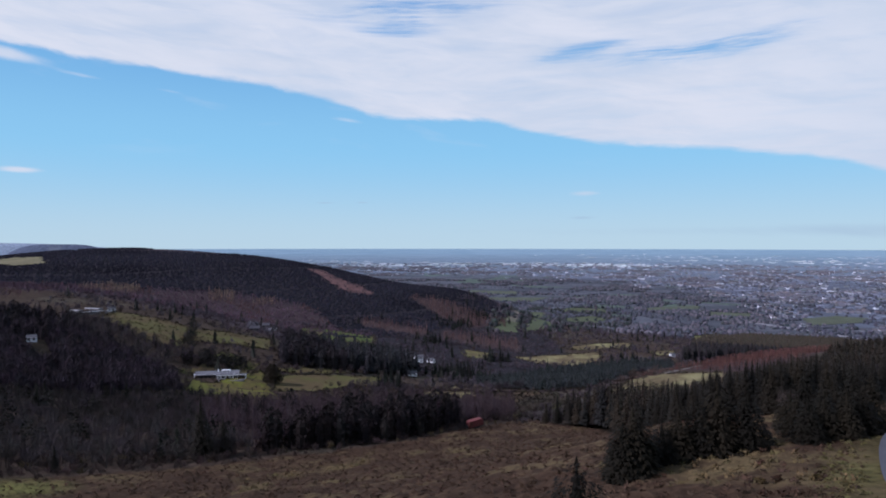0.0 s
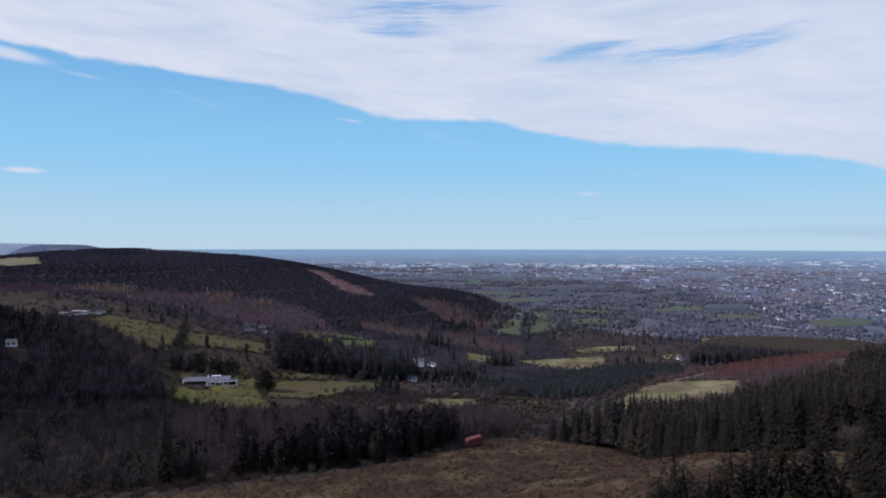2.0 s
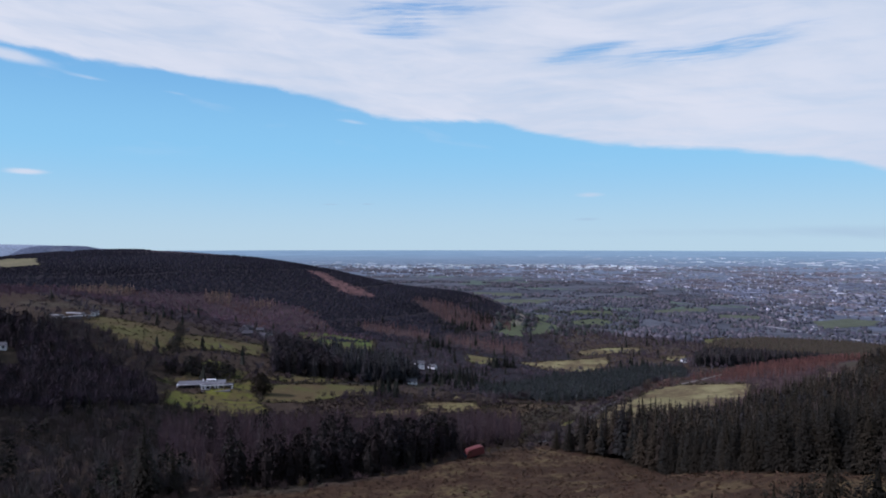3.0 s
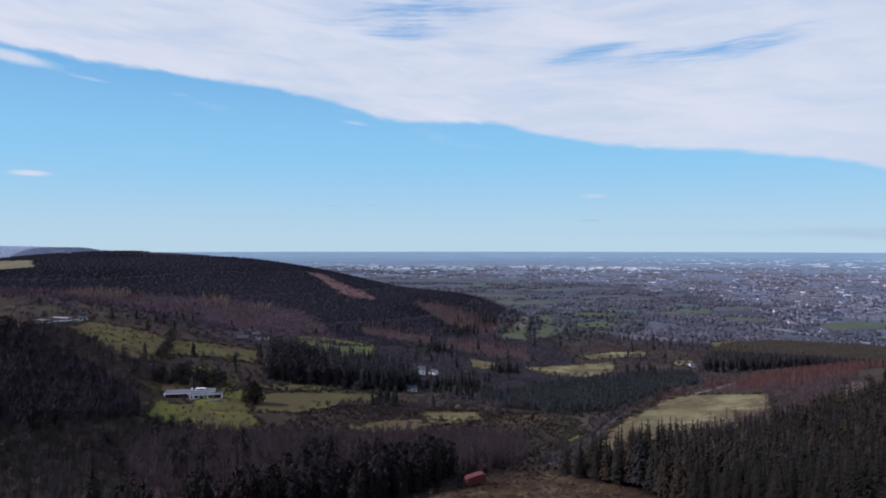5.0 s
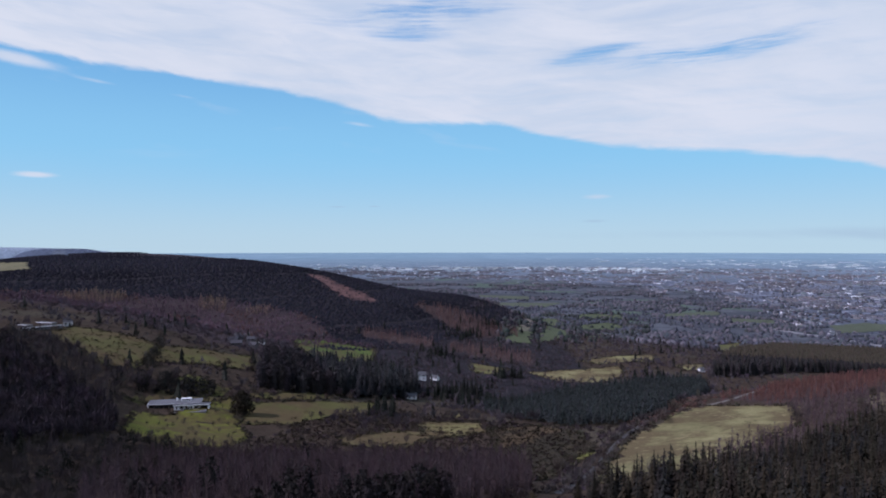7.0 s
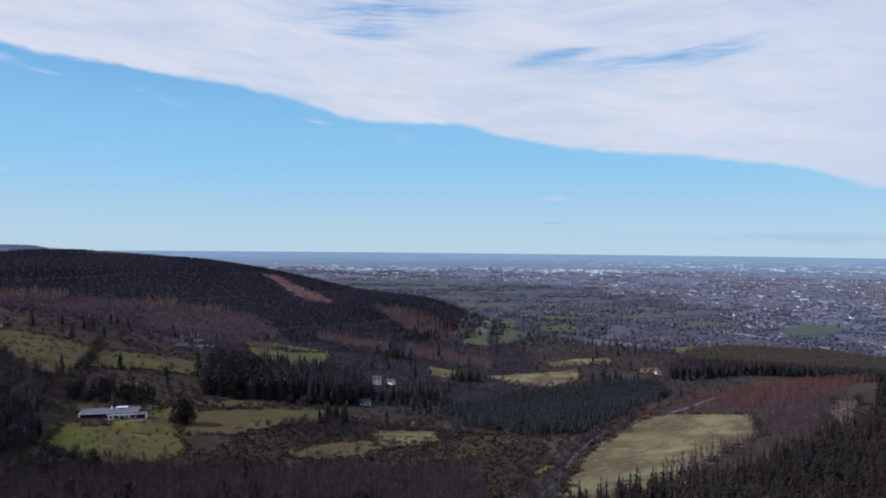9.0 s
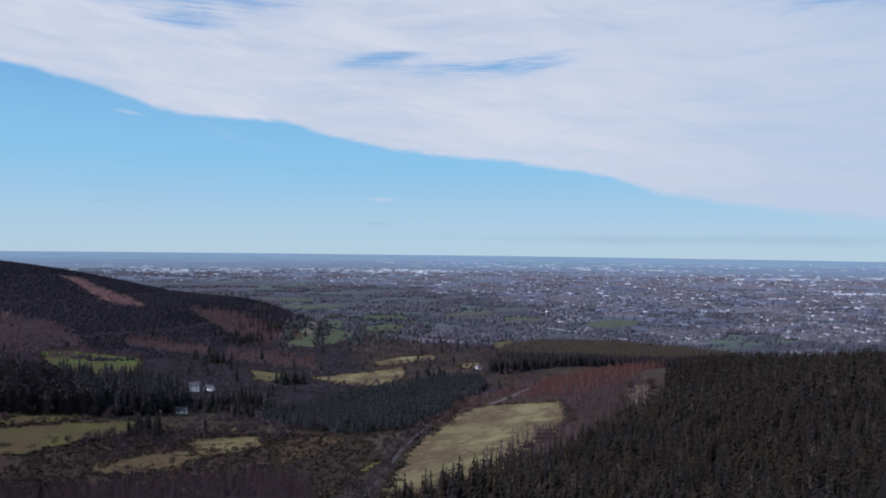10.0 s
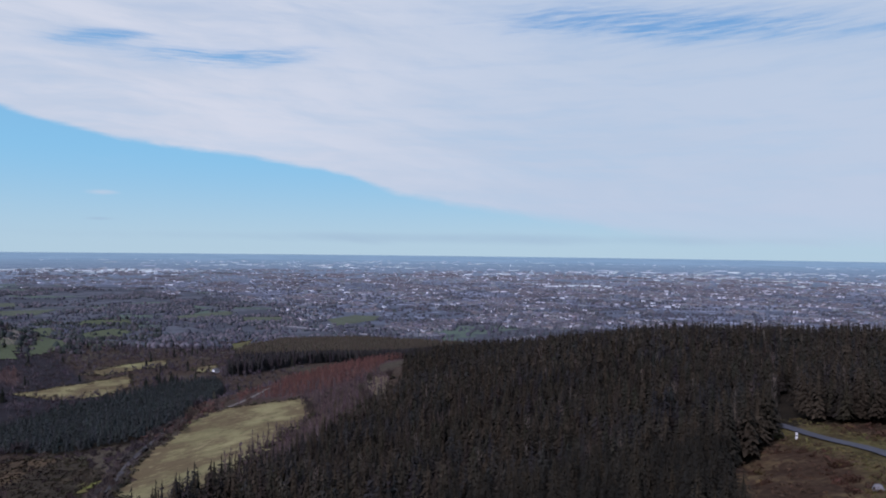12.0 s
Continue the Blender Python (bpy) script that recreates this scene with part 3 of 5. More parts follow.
def draped(name, poly, step, lift, colour, mat, label, category, kind="structure"):
    """A sheet of ground cover that follows the land inside an outline."""
    p = np.array(poly, float)
    xs, ys = np.arange(p[:, 0].min() - step, p[:, 0].max() + step, step), np.arange(p[:, 1].min() - step, p[:, 1].max() + step, step)
    gx, gy = np.meshgrid(xs, ys, indexing="ij")
    wob = 2.5 * smooth_noise(gx, gy, 26, 3)
    keep = inside(poly, gx[:-1, :-1] + step / 2 + wob[:-1, :-1], gy[:-1, :-1] + step / 2 - wob[:-1, :-1])
    ny = len(ys)
    i, j = np.nonzero(keep)
    f = np.stack([i * ny + j, (i + 1) * ny + j, (i + 1) * ny + j + 1, i * ny + j + 1], -1)
    v = np.stack([gx, gy, height(gx, gy) + lift], -1).reshape(-1, 3)
    used, f = np.unique(f, return_inverse=True)
    f = f.reshape(-1, 4)
    patch = 1 + 0.1 * smooth_noise(v[used, 0], v[used, 1], 60, 8)[:, None]
    me = mesh_from(name, v[used], f, [mat], np.array(colour) * patch, smooth=True)
    return tagged(new(name, me), label, category, kind=kind)


for kind_of, text, colour, outline in FIELDS:
    big = kind_of in ("fairway", "far_field", "bunker_path")
    draped(kind_of, outline, 7 if big else 2.5, 1.2 if big else 0.35, colour, TINT if big else FIELD, text, "field")

# ---- prototypes of plants, as (verts, triangles, colours) ----
RNG = np.random.RandomState(7)


def fan(tris_v, tris_f, verts, faces):
    base = sum(len(v) for v in tris_v)
    tris_v.append(np.array(verts, float))
    tris_f.append(np.array(faces, int) + base)


def conifer(h, rad, tiers, spikes, rng, bare=0.12, droop=0.45):
    """Skirts of branches, longest below, each with a ragged hem."""
    V, F = [], []
    for i in range(tiers):
        u = (i + rng.uniform(-0.2, 0.2)) / tiers
        u = min(max(u, 0), 0.97)
        z0 = h * (bare + (1 - bare) * u)
        top = z0 + h * (1 - bare) / tiers * rng.uniform(1.5, 2.1)
        r = rad * (1 - u) ** 0.68 * rng.uniform(0.8, 1.15) + 0.06 * rad
        ring, turn = [], rng.uniform(0, 6.28)
        for s in range(spikes):
            a = turn + 6.283 * s / spikes + rng.uniform(-0.15, 0.15)
            q = r * (rng.uniform(0.82, 1.2) if s % 2 else rng.uniform(0.4, 0.68))
            ring.append((q * math.cos(a), q * math.sin(a), z0 - droop * q * rng.uniform(0.3, 0.9) + 0.1 * r))
        ring.append((rng.uniform(-0.05, 0.05) * r, rng.uniform(-0.05, 0.05) * r, min(top, h * 1.01)))
        fan(V, F, ring, [(s, (s + 1) % spikes, spikes) for s in range(spikes)])
    return np.concatenate(V), np.concatenate(F)


def spruce(h, rad, n, leaf, rng, bare=0.1, shape=0.75):
    """An added inner cone that blocks light, and many drooping sprays of needles, with an uneven outline."""
    V, F = [], []
    lobe, twist = rng.uniform(0, 6.28), rng.uniform(2, 5)
    core = [(0.42 * rad * math.cos(6.283 * i / 6), 0.42 * rad * math.sin(6.283 * i / 6), h * bare) for i in range(6)] + [(0, 0, h * 0.97)]
    fan(V, F, core, [(i, (i + 1) % 6, 6) for i in range(6)])
    for _ in range(n):
        u = 1 - math.sqrt(rng.uniform(0, 1))
        a = rng.uniform(0, 6.283)
        full = rad * (1 - u) ** shape * (1 + 0.22 * math.sin(2 * a + lobe + twist * u) + rng.normal(0, 0.09))
        k = full * rng.uniform(0.55, 1.0) + 0.03 * rad
        z = h * (bare + (1 - bare) * u)
        size = leaf * rng.uniform(0.6, 1.4) * (0.45 + 0.55 * (1 - u))
        c, d = math.cos(a), math.sin(a)
        w = size * rng.uniform(0.3, 0.6)
        tip = (c * (k + 0.5 * size), d * (k + 0.5 * size), z - size * rng.uniform(0.1, 0.6))
        b1 = (c * (k - 0.5 * size) - d * w, d * (k - 0.5 * size) + c * w, z + size * rng.uniform(0.0, 0.4))
        b2 = (c * (k - 0.5 * size) + d * w, d * (k - 0.5 * size) - c * w, z + size * rng.uniform(0.0, 0.4))
        fan(V, F, [b1, b2, tip], [(0, 1, 2)])
    top = [(0.05 * rad, 0, h * 0.93), (-0.05 * rad, 0.04 * rad, h * 0.93), (0, 0, h * 1.03)]
    fan(V, F, top, [(0, 1, 2)])
    return np.concatenate(V), np.concatenate(F)


def round_crown(h, rad, n, leaf, rng, bare=0.05):
    """A full crown with a blunt, uneven top: an added light-blocking core and small sprays all over it."""
    V, F = [], []
    lobe, twist = rng.uniform(0, 6.28), rng.uniform(3, 7)
    core = [(0.7 * rad * k * math.cos(6.283 * i / 6), 0.7 * rad * k * math.sin(6.283 * i / 6), h * z) for z, k in ((bare, 0.8), (0.6, 0.9)) for i in range(6)] + [(0, 0, h * 0.9)]
    sides = [(i, (i + 1) % 6, 6 + (i + 1) % 6) for i in range(6)] + [(i, 6 + (i + 1) % 6, 6 + i) for i in range(6)]
    fan(V, F, core, sides + [(6 + i, 6 + (i + 1) % 6, 12) for i in range(6)])
    for _ in range(n):
        u, a = rng.uniform(0, 1), rng.uniform(0, 6.283)
        r = rad * math.sqrt(max(1 - u ** 2.4, 0.02)) * (1 + 0.25 * math.sin(2 * a + lobe + twist * u)) * rng.uniform(0.75, 1.05)
        c = np.array((r * math.cos(a), r * math.sin(a), h * (bare + (1 - bare) * u)))
        o = rng.normal(size=(3, 3)) * leaf
        fan(V, F, c + o, [(0, 1, 2)])
    return np.concatenate(V), np.concatenate(F)


def cone(h, r0, r1, n, lean=(0, 0)):
    v, f = [], []
    for z, r in ((0, r0), (h, r1)):
        for s in range(n):
            v.append((r * math.cos(6.283 * s / n) + lean[0] * z / h, r * math.sin(6.283 * s / n) + lean[1] * z / h, z))
    for s in range(n):
        t = (s + 1) % n
        f += [(s, t, n + t), (s, n + t, n + s)]
    return np.array(v), np.array(f)


def twig(V, F, a, b, w, rng):
    a, b = np.array(a), np.array(b)
    d = b - a
    side = np.cross(d, rng.normal(size=3))
    side = side / (np.linalg.norm(side) + 1e-6) * w
    fan(V, F, [a + side, a - side, b], [(0, 1, 2)])


def bare_tree(h, rad, n, rng, upright=False, w=0.09):
    """Trunk, limbs and many thin twigs; upright for larch and birch, round for ash, oak and willow."""
    V, F = [], []
    tv, tf = cone(h * 0.9, 0.014 * h + 0.05, 0.02, 5, (rng.uniform(-0.04, 0.04) * h, rng.uniform(-0.04, 0.04) * h))
    fan(V, F, tv, tf)
    for i in range(n):
        a = rng.uniform(0, 6.283)
        if upright:
            u = rng.uniform(0.15, 0.95)
            r = rad * (1 - u) ** 0.7 * rng.uniform(0.5, 1.1)
            p, q = (0, 0, h * u), (r * math.cos(a), r * math.sin(a), h * u + r * rng.uniform(0.1, 0.7))
        else:
            e, k = math.asin(rng.uniform(-0.5, 1)), rng.uniform(0.5, 1.05)
            q = np.array((rad * k * math.cos(a) * math.cos(e), rad * k * math.sin(a) * math.cos(e), h * 0.6 + h * 0.42 * k * math.sin(e)))
            m = rng.uniform(0.25, 0.6)
            p = (q[0] * m, q[1] * m, h * 0.3 + (q[2] - h * 0.3) * m)
        twig(V, F, p, q, w * rng.uniform(0.6, 1.5), rng)
        for _ in range(2):
            q2 = np.array(q) + rng.normal(size=3) * rad * 0.22 + np.array((0, 0, 0.08 * h))
            twig(V, F, (np.array(p) + np.array(q)) / 2, q2, w * 0.8, rng)
    return np.concatenate(V), np.concatenate(F)


def shrub(h, rad, n, rng, leaf=0.32):
    """A mound of small ragged leaves."""
    V, F = [], []
    for _ in range(n):
        a, e, k = rng.uniform(0, 6.283), math.asin(rng.uniform(0, 1)), rng.uniform(0.65, 1.0)
        c = np.array((rad * k * math.cos(a) * math.cos(e), rad * k * math.sin(a) * math.cos(e), h * k * math.sin(e) + 0.05))
        o = rng.normal(size=(3, 3)) * leaf * rad
        o[:, 2] *= 0.8
        fan(V, F, c + o, [(0, 1, 2)])
    return np.concatenate(V), np.concatenate(F)


def clump(h, rad, rng):
    """A broad lumpy crown for trees that are kilometres away."""
    v, f, n = [], [], 5
    for z, r in ((0.0, 0.85), (0.55, 0.95)):
        for s in range(n):
            k = rng.uniform(0.7, 1.25)
            v.append((rad * r * k * math.cos(6.283 * s / n), rad * r * k * math.sin(6.283 * s / n), h * z * rng.uniform(0.85, 1.15)))
    v.append((0, 0, h))
    for t in range(1):
        for s in range(n):
            u = (s + 1) % n
            f += [(t * n + s, t * n + u, (t + 1) * n + u), (t * n + s, (t + 1) * n + u, (t + 1) * n + s)]
    f += [(n + s, n + (s + 1) % n, 2 * n) for s in range(n)]
    return np.array(v), np.array(f)


def scatter(name, protos, x, y, size, colours, mat, label, category, sink=0.15, smooth=False):
    """All the plants of one kind too many to count, joined into one mesh."""
    pick = RNG.randint(0, len(protos), len(x))
    turn = RNG.uniform(0, 6.283, len(x))
    z = height(x, y) - sink
    V, F, C, base = [], [], [], 0
    for p, (pv, pf) in enumerate(protos):
        k = np.nonzero(pick == p)[0]
        if not len(k):
            continue
        c, s = np.cos(turn[k])[:, None], np.sin(turn[k])[:, None]
        q = size[k][:, None]
        vx = (pv[None, :, 0] * c - pv[None, :, 1] * s) * q + x[k][:, None]
        vy = (pv[None, :, 0] * s + pv[None, :, 1] * c) * q + y[k][:, None]
        vz = pv[None, :, 2] * q + z[k][:, None]
        V.append(np.stack([vx, vy, vz], -1).reshape(-1, 3))
        F.append((pf[None] + (np.arange(len(k)) * len(pv))[:, None, None]).reshape(-1, 3) + base)
        C.append(np.repeat(colours[k], len(pv), 0))
        base += len(k) * len(pv)
    me = mesh_from(name, np.concatenate(V), np.concatenate(F), [mat], np.concatenate(C), smooth=smooth)
    return tagged(new(name, me), label, category, kind="stuff")


def fill(poly, step, jitter=0.42):
    p = np.array(poly, float)
    gx, gy = np.meshgrid(np.arange(p[:, 0].min(), p[:, 0].max(), step), np.arange(p[:, 1].min(), p[:, 1].max(), step), indexing="ij")
    gx = (gx + RNG.uniform(-jitter, jitter, gx.shape) * step).ravel()
    gy = (gy + RNG.uniform(-jitter, jitter, gy.shape) * step).ravel()
    k = inside(poly, gx, gy)
    return gx[k], gy[k]


def shades(n, base, spread=0.3, other=None, share=0.0):
    c = np.array(base)[None] * RNG.uniform(1 - spread, 1 + spread, (n, 1)) * RNG.uniform(0.93, 1.07, (n, 3))
    if other is not None:
        k = RNG.uniform(0, 1, n) < share
        c[k] = np.array(other) * RNG.uniform(1 - spread, 1 + spread, (k.sum(), 1))
    return c


SPRUCE = (0.0236, 0.0202, 0.0146)
NEAR_PROTOS = [spruce(10.5, 2.15, 1900, 0.4, np.random.RandomState(i), 0.08) for i in range(6)]
MID_PROTOS = [spruce(12.0, 2.15, 240, 0.92, np.random.RandomState(20 + i), 0.15) for i in range(8)]
LIGHT_PROTOS = [spruce(12.0, 2.1, 40, 1.8, np.random.RandomState(30 + i), 0.2) for i in range(8)]
FAR_PROTOS = [conifer(10, 2.2, 4, 6, np.random.RandomState(40 + i), 0.05) for i in range(8)]
LARCH_PROTOS = [bare_tree(12, 2.3, 40, np.random.RandomState(60 + i), True, 0.065) for i in range(6)]
ROUND_PROTOS = [bare_tree(8.5, 3.4, 52, np.random.RandomState(70 + i), False, 0.07) for i in range(6)]
FAR_BARE = [bare_tree(8, 3.2, 34, np.random.RandomState(80 + i), False, 0.17) for i in range(6)]
FAR_LARCH = [bare_tree(11, 2.4, 16, np.random.RandomState(85 + i), True, 0.24) for i in range(6)]
TUSSOCKS = [shrub(1.3, 1.2, 20, np.random.RandomState(190 + i), 0.36) for i in range(6)]
SHRUBS = [shrub(1.3, 1.2, 32, np.random.RandomState(90 + i)) for i in range(6)]
WOOD_PROTOS = [spruce(13.0, 2.6, 160, 1.25, np.random.RandomState(140 + i), 0.05, 0.65) for i in range(6)]
BUSHY = [round_crown(10.5, 2.4, 300, 0.33, np.random.RandomState(160 + i)) for i in range(6)]
HILL_BARE = [bare_tree(8, 3.0, 5, np.random.RandomState(150 + i), False, 0.55) for i in range(6)]
HILL_CROWNS = [conifer(2.7, 3.4, 2, 5, np.random.RandomState(240 + i), 0.0, 0.2) for i in range(8)]
MOUNDS = [shrub(11.0, 3.0, 190, np.random.RandomState(250 + i), 0.17) for i in range(6)]
CLUMPS = [clump(9, 5.5, np.random.RandomState(95 + i)) for i in range(8)]

# ---- forest beside the hill road ----
fx, fy = fill(FOREST, 2.85)
off_road = np.min([np.hypot(fx - ax - (bx - ax) * q / 8, fy - ay - (by - ay) * q / 8) for (ax, ay), (bx, by) in zip(ROAD, ROAD[1:]) for q in range(8)], axis=0)
in_gap = np.min([np.hypot(fx - ax - (bx - ax) * q / 8, fy - ay - (by - ay) * q / 8) for (ax, ay), (bx, by) in zip(GAP, GAP[1:]) for q in range(8)], axis=0) < 2.3
keep = (off_road > 3.0) & ~in_gap
fx, fy = fx[keep], fy[keep]
away = np.hypot(fx - 10, fy - 80)
order = np.argsort(away)
near_ids, rest = order[:290], order[290:]


def stature(x, y):
    """Trees are tallest in the north-west corner."""
    return np.interp(x, [45, 65, 100, 150, 260], [1.05, 1.15, 1.15, 1.12, 1.25]) * (1 + np.interp(y, [150, 190, 225], [0, 0.12, 0.28]) * np.interp(x, [60, 90], [1, 0]))


def grow(name, crown, tv, tf, mats, label, category):
    """A tree of two parts, trunk and crown, standing at the origin."""
    top = new(name)
    t = new("trunk", mesh_from("trunk", tv, tf, [mats[0]]))
    c = new("crown", mesh_from("crown", crown[0], crown[1], [mats[1]]))
    t.parent = c.parent = top
    return tagged(top, label, category)


spruces = [grow("spruce_tree", p, *cone(9.0, 0.15, 0.04, 6), (BARK, NEEDLES), "dark green spruce at the edge of the plantation", "tree") for p in NEAR_PROTOS]
for n, i in enumerate(near_ids):
    m = pose(fx[i], fy[i], float(height(fx[i], fy[i])) - 0.2, RNG.uniform(-2, 2), RNG.uniform(-2, 2), RNG.uniform(0, 360))
    if n < 6:
        spruces[n].matrix_basis = m @ Matrix.Scale(0.84 * float(stature(fx[i], fy[i])), 4)
        spruces[n]["group"] = "spruces of the plantation"
    else:
        copy_thing(spruces[n % 6], m @ Matrix.Scale(RNG.uniform(0.7, 0.95) * float(stature(fx[i], fy[i])), 4))
seen = (away[rest] < 430) & (fy[rest] - 85 > (fx[rest] - 8) * math.tan(radians(15)))
rest = rest[seen]
s = RNG.uniform(0.6, 0.86, len(rest)) * (1 + 0.1 * smooth_noise(fx[rest], fy[rest], 70, 4)) * stature(fx[rest], fy[rest])
tone = shades(len(rest), SPRUCE, 0.2, (0.031, 0.0245, 0.0165), 0.3)
slate = smooth_noise(fx[rest], fy[rest], 45, 18) + RNG.uniform(-0.6, 0.6, len(rest)) > 0.5
tone[slate] = shades(slate.sum(), (0.0215, 0.0200, 0.0178), 0.2)
q = away[rest] < 215
for name, protos, k in (("spruce_forest", MID_PROTOS, q), ("spruce_forest", LIGHT_PROTOS, ~q)):
    scatter(name, protos, fx[rest][k], fy[rest][k], s[k], tone[k], TINT, "dense dark green spruce plantation", "forest")
k = np.nonzero((RNG.uniform(0, 1, len(rest)) < 0.055) & (away[rest] < 330))[0]
scatter("dead_larches", LARCH_PROTOS, fx[rest][k] + 1.3, fy[rest][k], s[k] * 0.98, shades(len(k), (0.085, 0.07, 0.055), 0.4), TINT, "thin leafless larches among the spruces", "trees")

for n, (x, y, k) in enumerate(((-84, 150, 0.7), (-60, 172, 1.75), (-56, 177, 1.1), (37, 225, 1.1), (34, 229, 0.8))):
    tree = copy_thing(spruces[n % 6], pose(x, y, float(height(x, y)) - 0.2, 0, 0, 40 * n) @ Matrix.Scale(k, 4))
    tagged(tree, "lone dark spruce standing on the brown heath", group="lone spruces on the heath")

PINES = ((7.7, 40, 7.0), (21, 77, 8.6), (19.6, 76, 7.0), (22.6, 79.5, 7.2))
FRONT_ROW = ((26, 82.5, 4.4), (28.5, 84, 4.6), (31, 84.5, 5.6), (33.5, 85, 6.6), (37, 84.5, 6.0), (43.5, 83, 3.6), (46, 84, 4.6), (48.5, 83.5, 4.4), (51, 85, 4.8), (54, 88, 4.6), (45, 88.5, 4.2), (49, 89.5, 4.8), (52, 92, 4.6), (56, 95, 4.6),
             (29.5, 88, 3.6), (33, 89.5, 3.4), (47, 94, 4.4), (51, 98, 4.6), (56, 101, 4.8), (37, 90, 2.6))
pine = [grow("pine_tree", spruce(5.5, 2.15, 2200, 0.34, np.random.RandomState(120 + i), 0.02, 0.52), *cone(4.6, 0.12, 0.03, 6), (BARK, PINE_NEEDLES), "bushy young dark green pine on the heath", "tree") for i in range(4)]
for n, (x, y, h) in enumerate(PINES + FRONT_ROW):
    m = pose(x, y, float(height(x, y)) - 0.1, 0, 0, 50 * n) @ Matrix.Scale(h / 5.5, 4)
    if n < 4:
        pine[n].matrix_basis = m
        pine[n]["group"] = "young pines on the heath"
    else:
        copy_thing(pine[n % 4], m)

grey = grow("bare_willow", bare_tree(4.2, 2.0, 150, np.random.RandomState(300), False, 0.03), *cone(2.0, 0.08, 0.03, 6), (BARK, TWIGS), "leafless pale grey willow at the forest edge", "tree")
grey.matrix_basis = pose(53.5, 107.5, float(height(53.5, 107.5)) - 0.1)
copy_thing(grey, pose(56.5, 109, float(height(56.5, 109)) - 0.1, 0, 0, 80) @ Matrix.Scale(0.8, 4))

# ---- woods of the valley ----
x, y = fill(DARK_WOOD, 4.2)
keep = (np.hypot(x + 234, y - 396) > 9) & ((np.abs(x + 234 - (y - 396) * -0.72) > 7) | (y > 396) | (y < 340))
x, y = x[keep], y[keep]
rise = np.interp(np.hypot(x + 272, y - 462), [0, 25, 60], [1.55, 1.2, 0.8])
k = RNG.uniform(0, 1, len(x)) < np.interp(x, [-230, -160], [0.35, 0.62])
# tone drops to 0.7 on the near side of the wood
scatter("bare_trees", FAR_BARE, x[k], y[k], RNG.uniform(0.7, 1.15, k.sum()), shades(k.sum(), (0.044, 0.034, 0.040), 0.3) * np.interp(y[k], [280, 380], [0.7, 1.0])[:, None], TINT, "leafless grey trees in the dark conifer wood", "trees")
x, y, rise = x[~k], y[~k], rise[~k]
scatter("dark_wood", WOOD_PROTOS[:3] + BUSHY, x, y, RNG.uniform(0.55, 1.0, len(x)) * rise, shades(len(x), (0.0195, 0.0163, 0.0178), 0.3, (0.028, 0.022, 0.023), 0.2), TINT, "tall dark mixed wood on the slope", "forest")
SLOPE_TREES = [(-182, 464), (-198, 463), (-234, 488), (-268, 500), (-252, 440), (-192, 408), (-164, 402), (-154, 410), (-171, 427), (-163, 452)]
x, y = fill(SLOPE_TREES, 4.4)
k = RNG.uniform(0, 1, len(x)) < 0.25
scatter("slope_trees", ROUND_PROTOS, x[~k], y[~k], RNG.uniform(0.5, 1.0, (~k).sum()), shades((~k).sum(), (0.058, 0.047, 0.045), 0.35), TINT, "leafless grey trees below the hill pasture", "trees")
scatter("slope_conifers", WOOD_PROTOS, x[k], y[k], RNG.uniform(0.35, 0.7, k.sum()), shades(k.sum(), (0.022, 0.020, 0.019), 0.35), TINT, "dark conifers among bare trees on the slope", "trees")
x, y = fill(SPRUCE_BLOCK, 4.8)
k = x + 0.5 * (y - 560) < -88
scatter("spruce_wood", MID_PROTOS, x[~k], y[~k], RNG.uniform(0.9, 1.9, (~k).sum()), shades((~k).sum(), (0.031, 0.031, 0.031), 0.3), TINT, "block of tall dark spruces in the valley", "forest")
scatter("round_trees", BUSHY, x[k], y[k], RNG.uniform(1.0, 1.6, k.sum()), shades(k.sum(), (0.030, 0.026, 0.027), 0.25), TINT, "tall round dark trees beside the spruce block", "trees")
x, y = fill(PLANTATION, 3.1)
scatter("young_plantation", LIGHT_PROTOS, x, y, RNG.uniform(0.5, 0.68, len(x)) * np.interp(y, [400, 470, 680], [1.0, 1.15, 1.7]), shades(len(x), (0.0285, 0.0325, 0.0305), 0.22), TINT, "even blue green young conifer plantation", "forest")
x, y = fill(RIDGE_WOOD, 5.4)
k = np.hypot(x - 515, y - 1240) > 20
x, y = x[k], y[k]
# front rows darker: the shade on the wood's face is in their colour
edge = y < 905 + 0.42 * (x - 408) + 40
scatter("ridge_wood", FAR_PROTOS, x, y, RNG.uniform(1.35, 1.6, len(x)), np.where(edge[:, None], shades(len(x), (0.023, 0.021, 0.020), 0.3), shades(len(x), (0.046, 0.039, 0.028), 0.16)), CANOPY, "conifer wood with an olive canopy on the ridge, front shade in its colour", "forest", smooth=True)
x, y = fill(RED_LARCH, 2.8)
TRACK = [(126, 414), (140, 423), (152, 434), (166, 452), (182, 478), (200, 500)]
k = np.min([np.hypot(x - ax - (bx - ax) * q / 6, y - ay - (by - ay) * q / 6) for (ax, ay), (bx, by) in zip(TRACK, TRACK[1:]) for q in range(6)], axis=0) > 4.5
x, y = x[k], y[k]
scatter("larch_wood", FAR_LARCH, x, y, RNG.uniform(0.35, 0.6, len(x)) * np.interp(x, [140, 190, 230], [0.75, 0.95, 0.85]), shades(len(x), (0.122, 0.060, 0.049), 0.3, (0.098, 0.053, 0.044), 0.3), TINT, "leafless reddish larches beside the field", "forest")
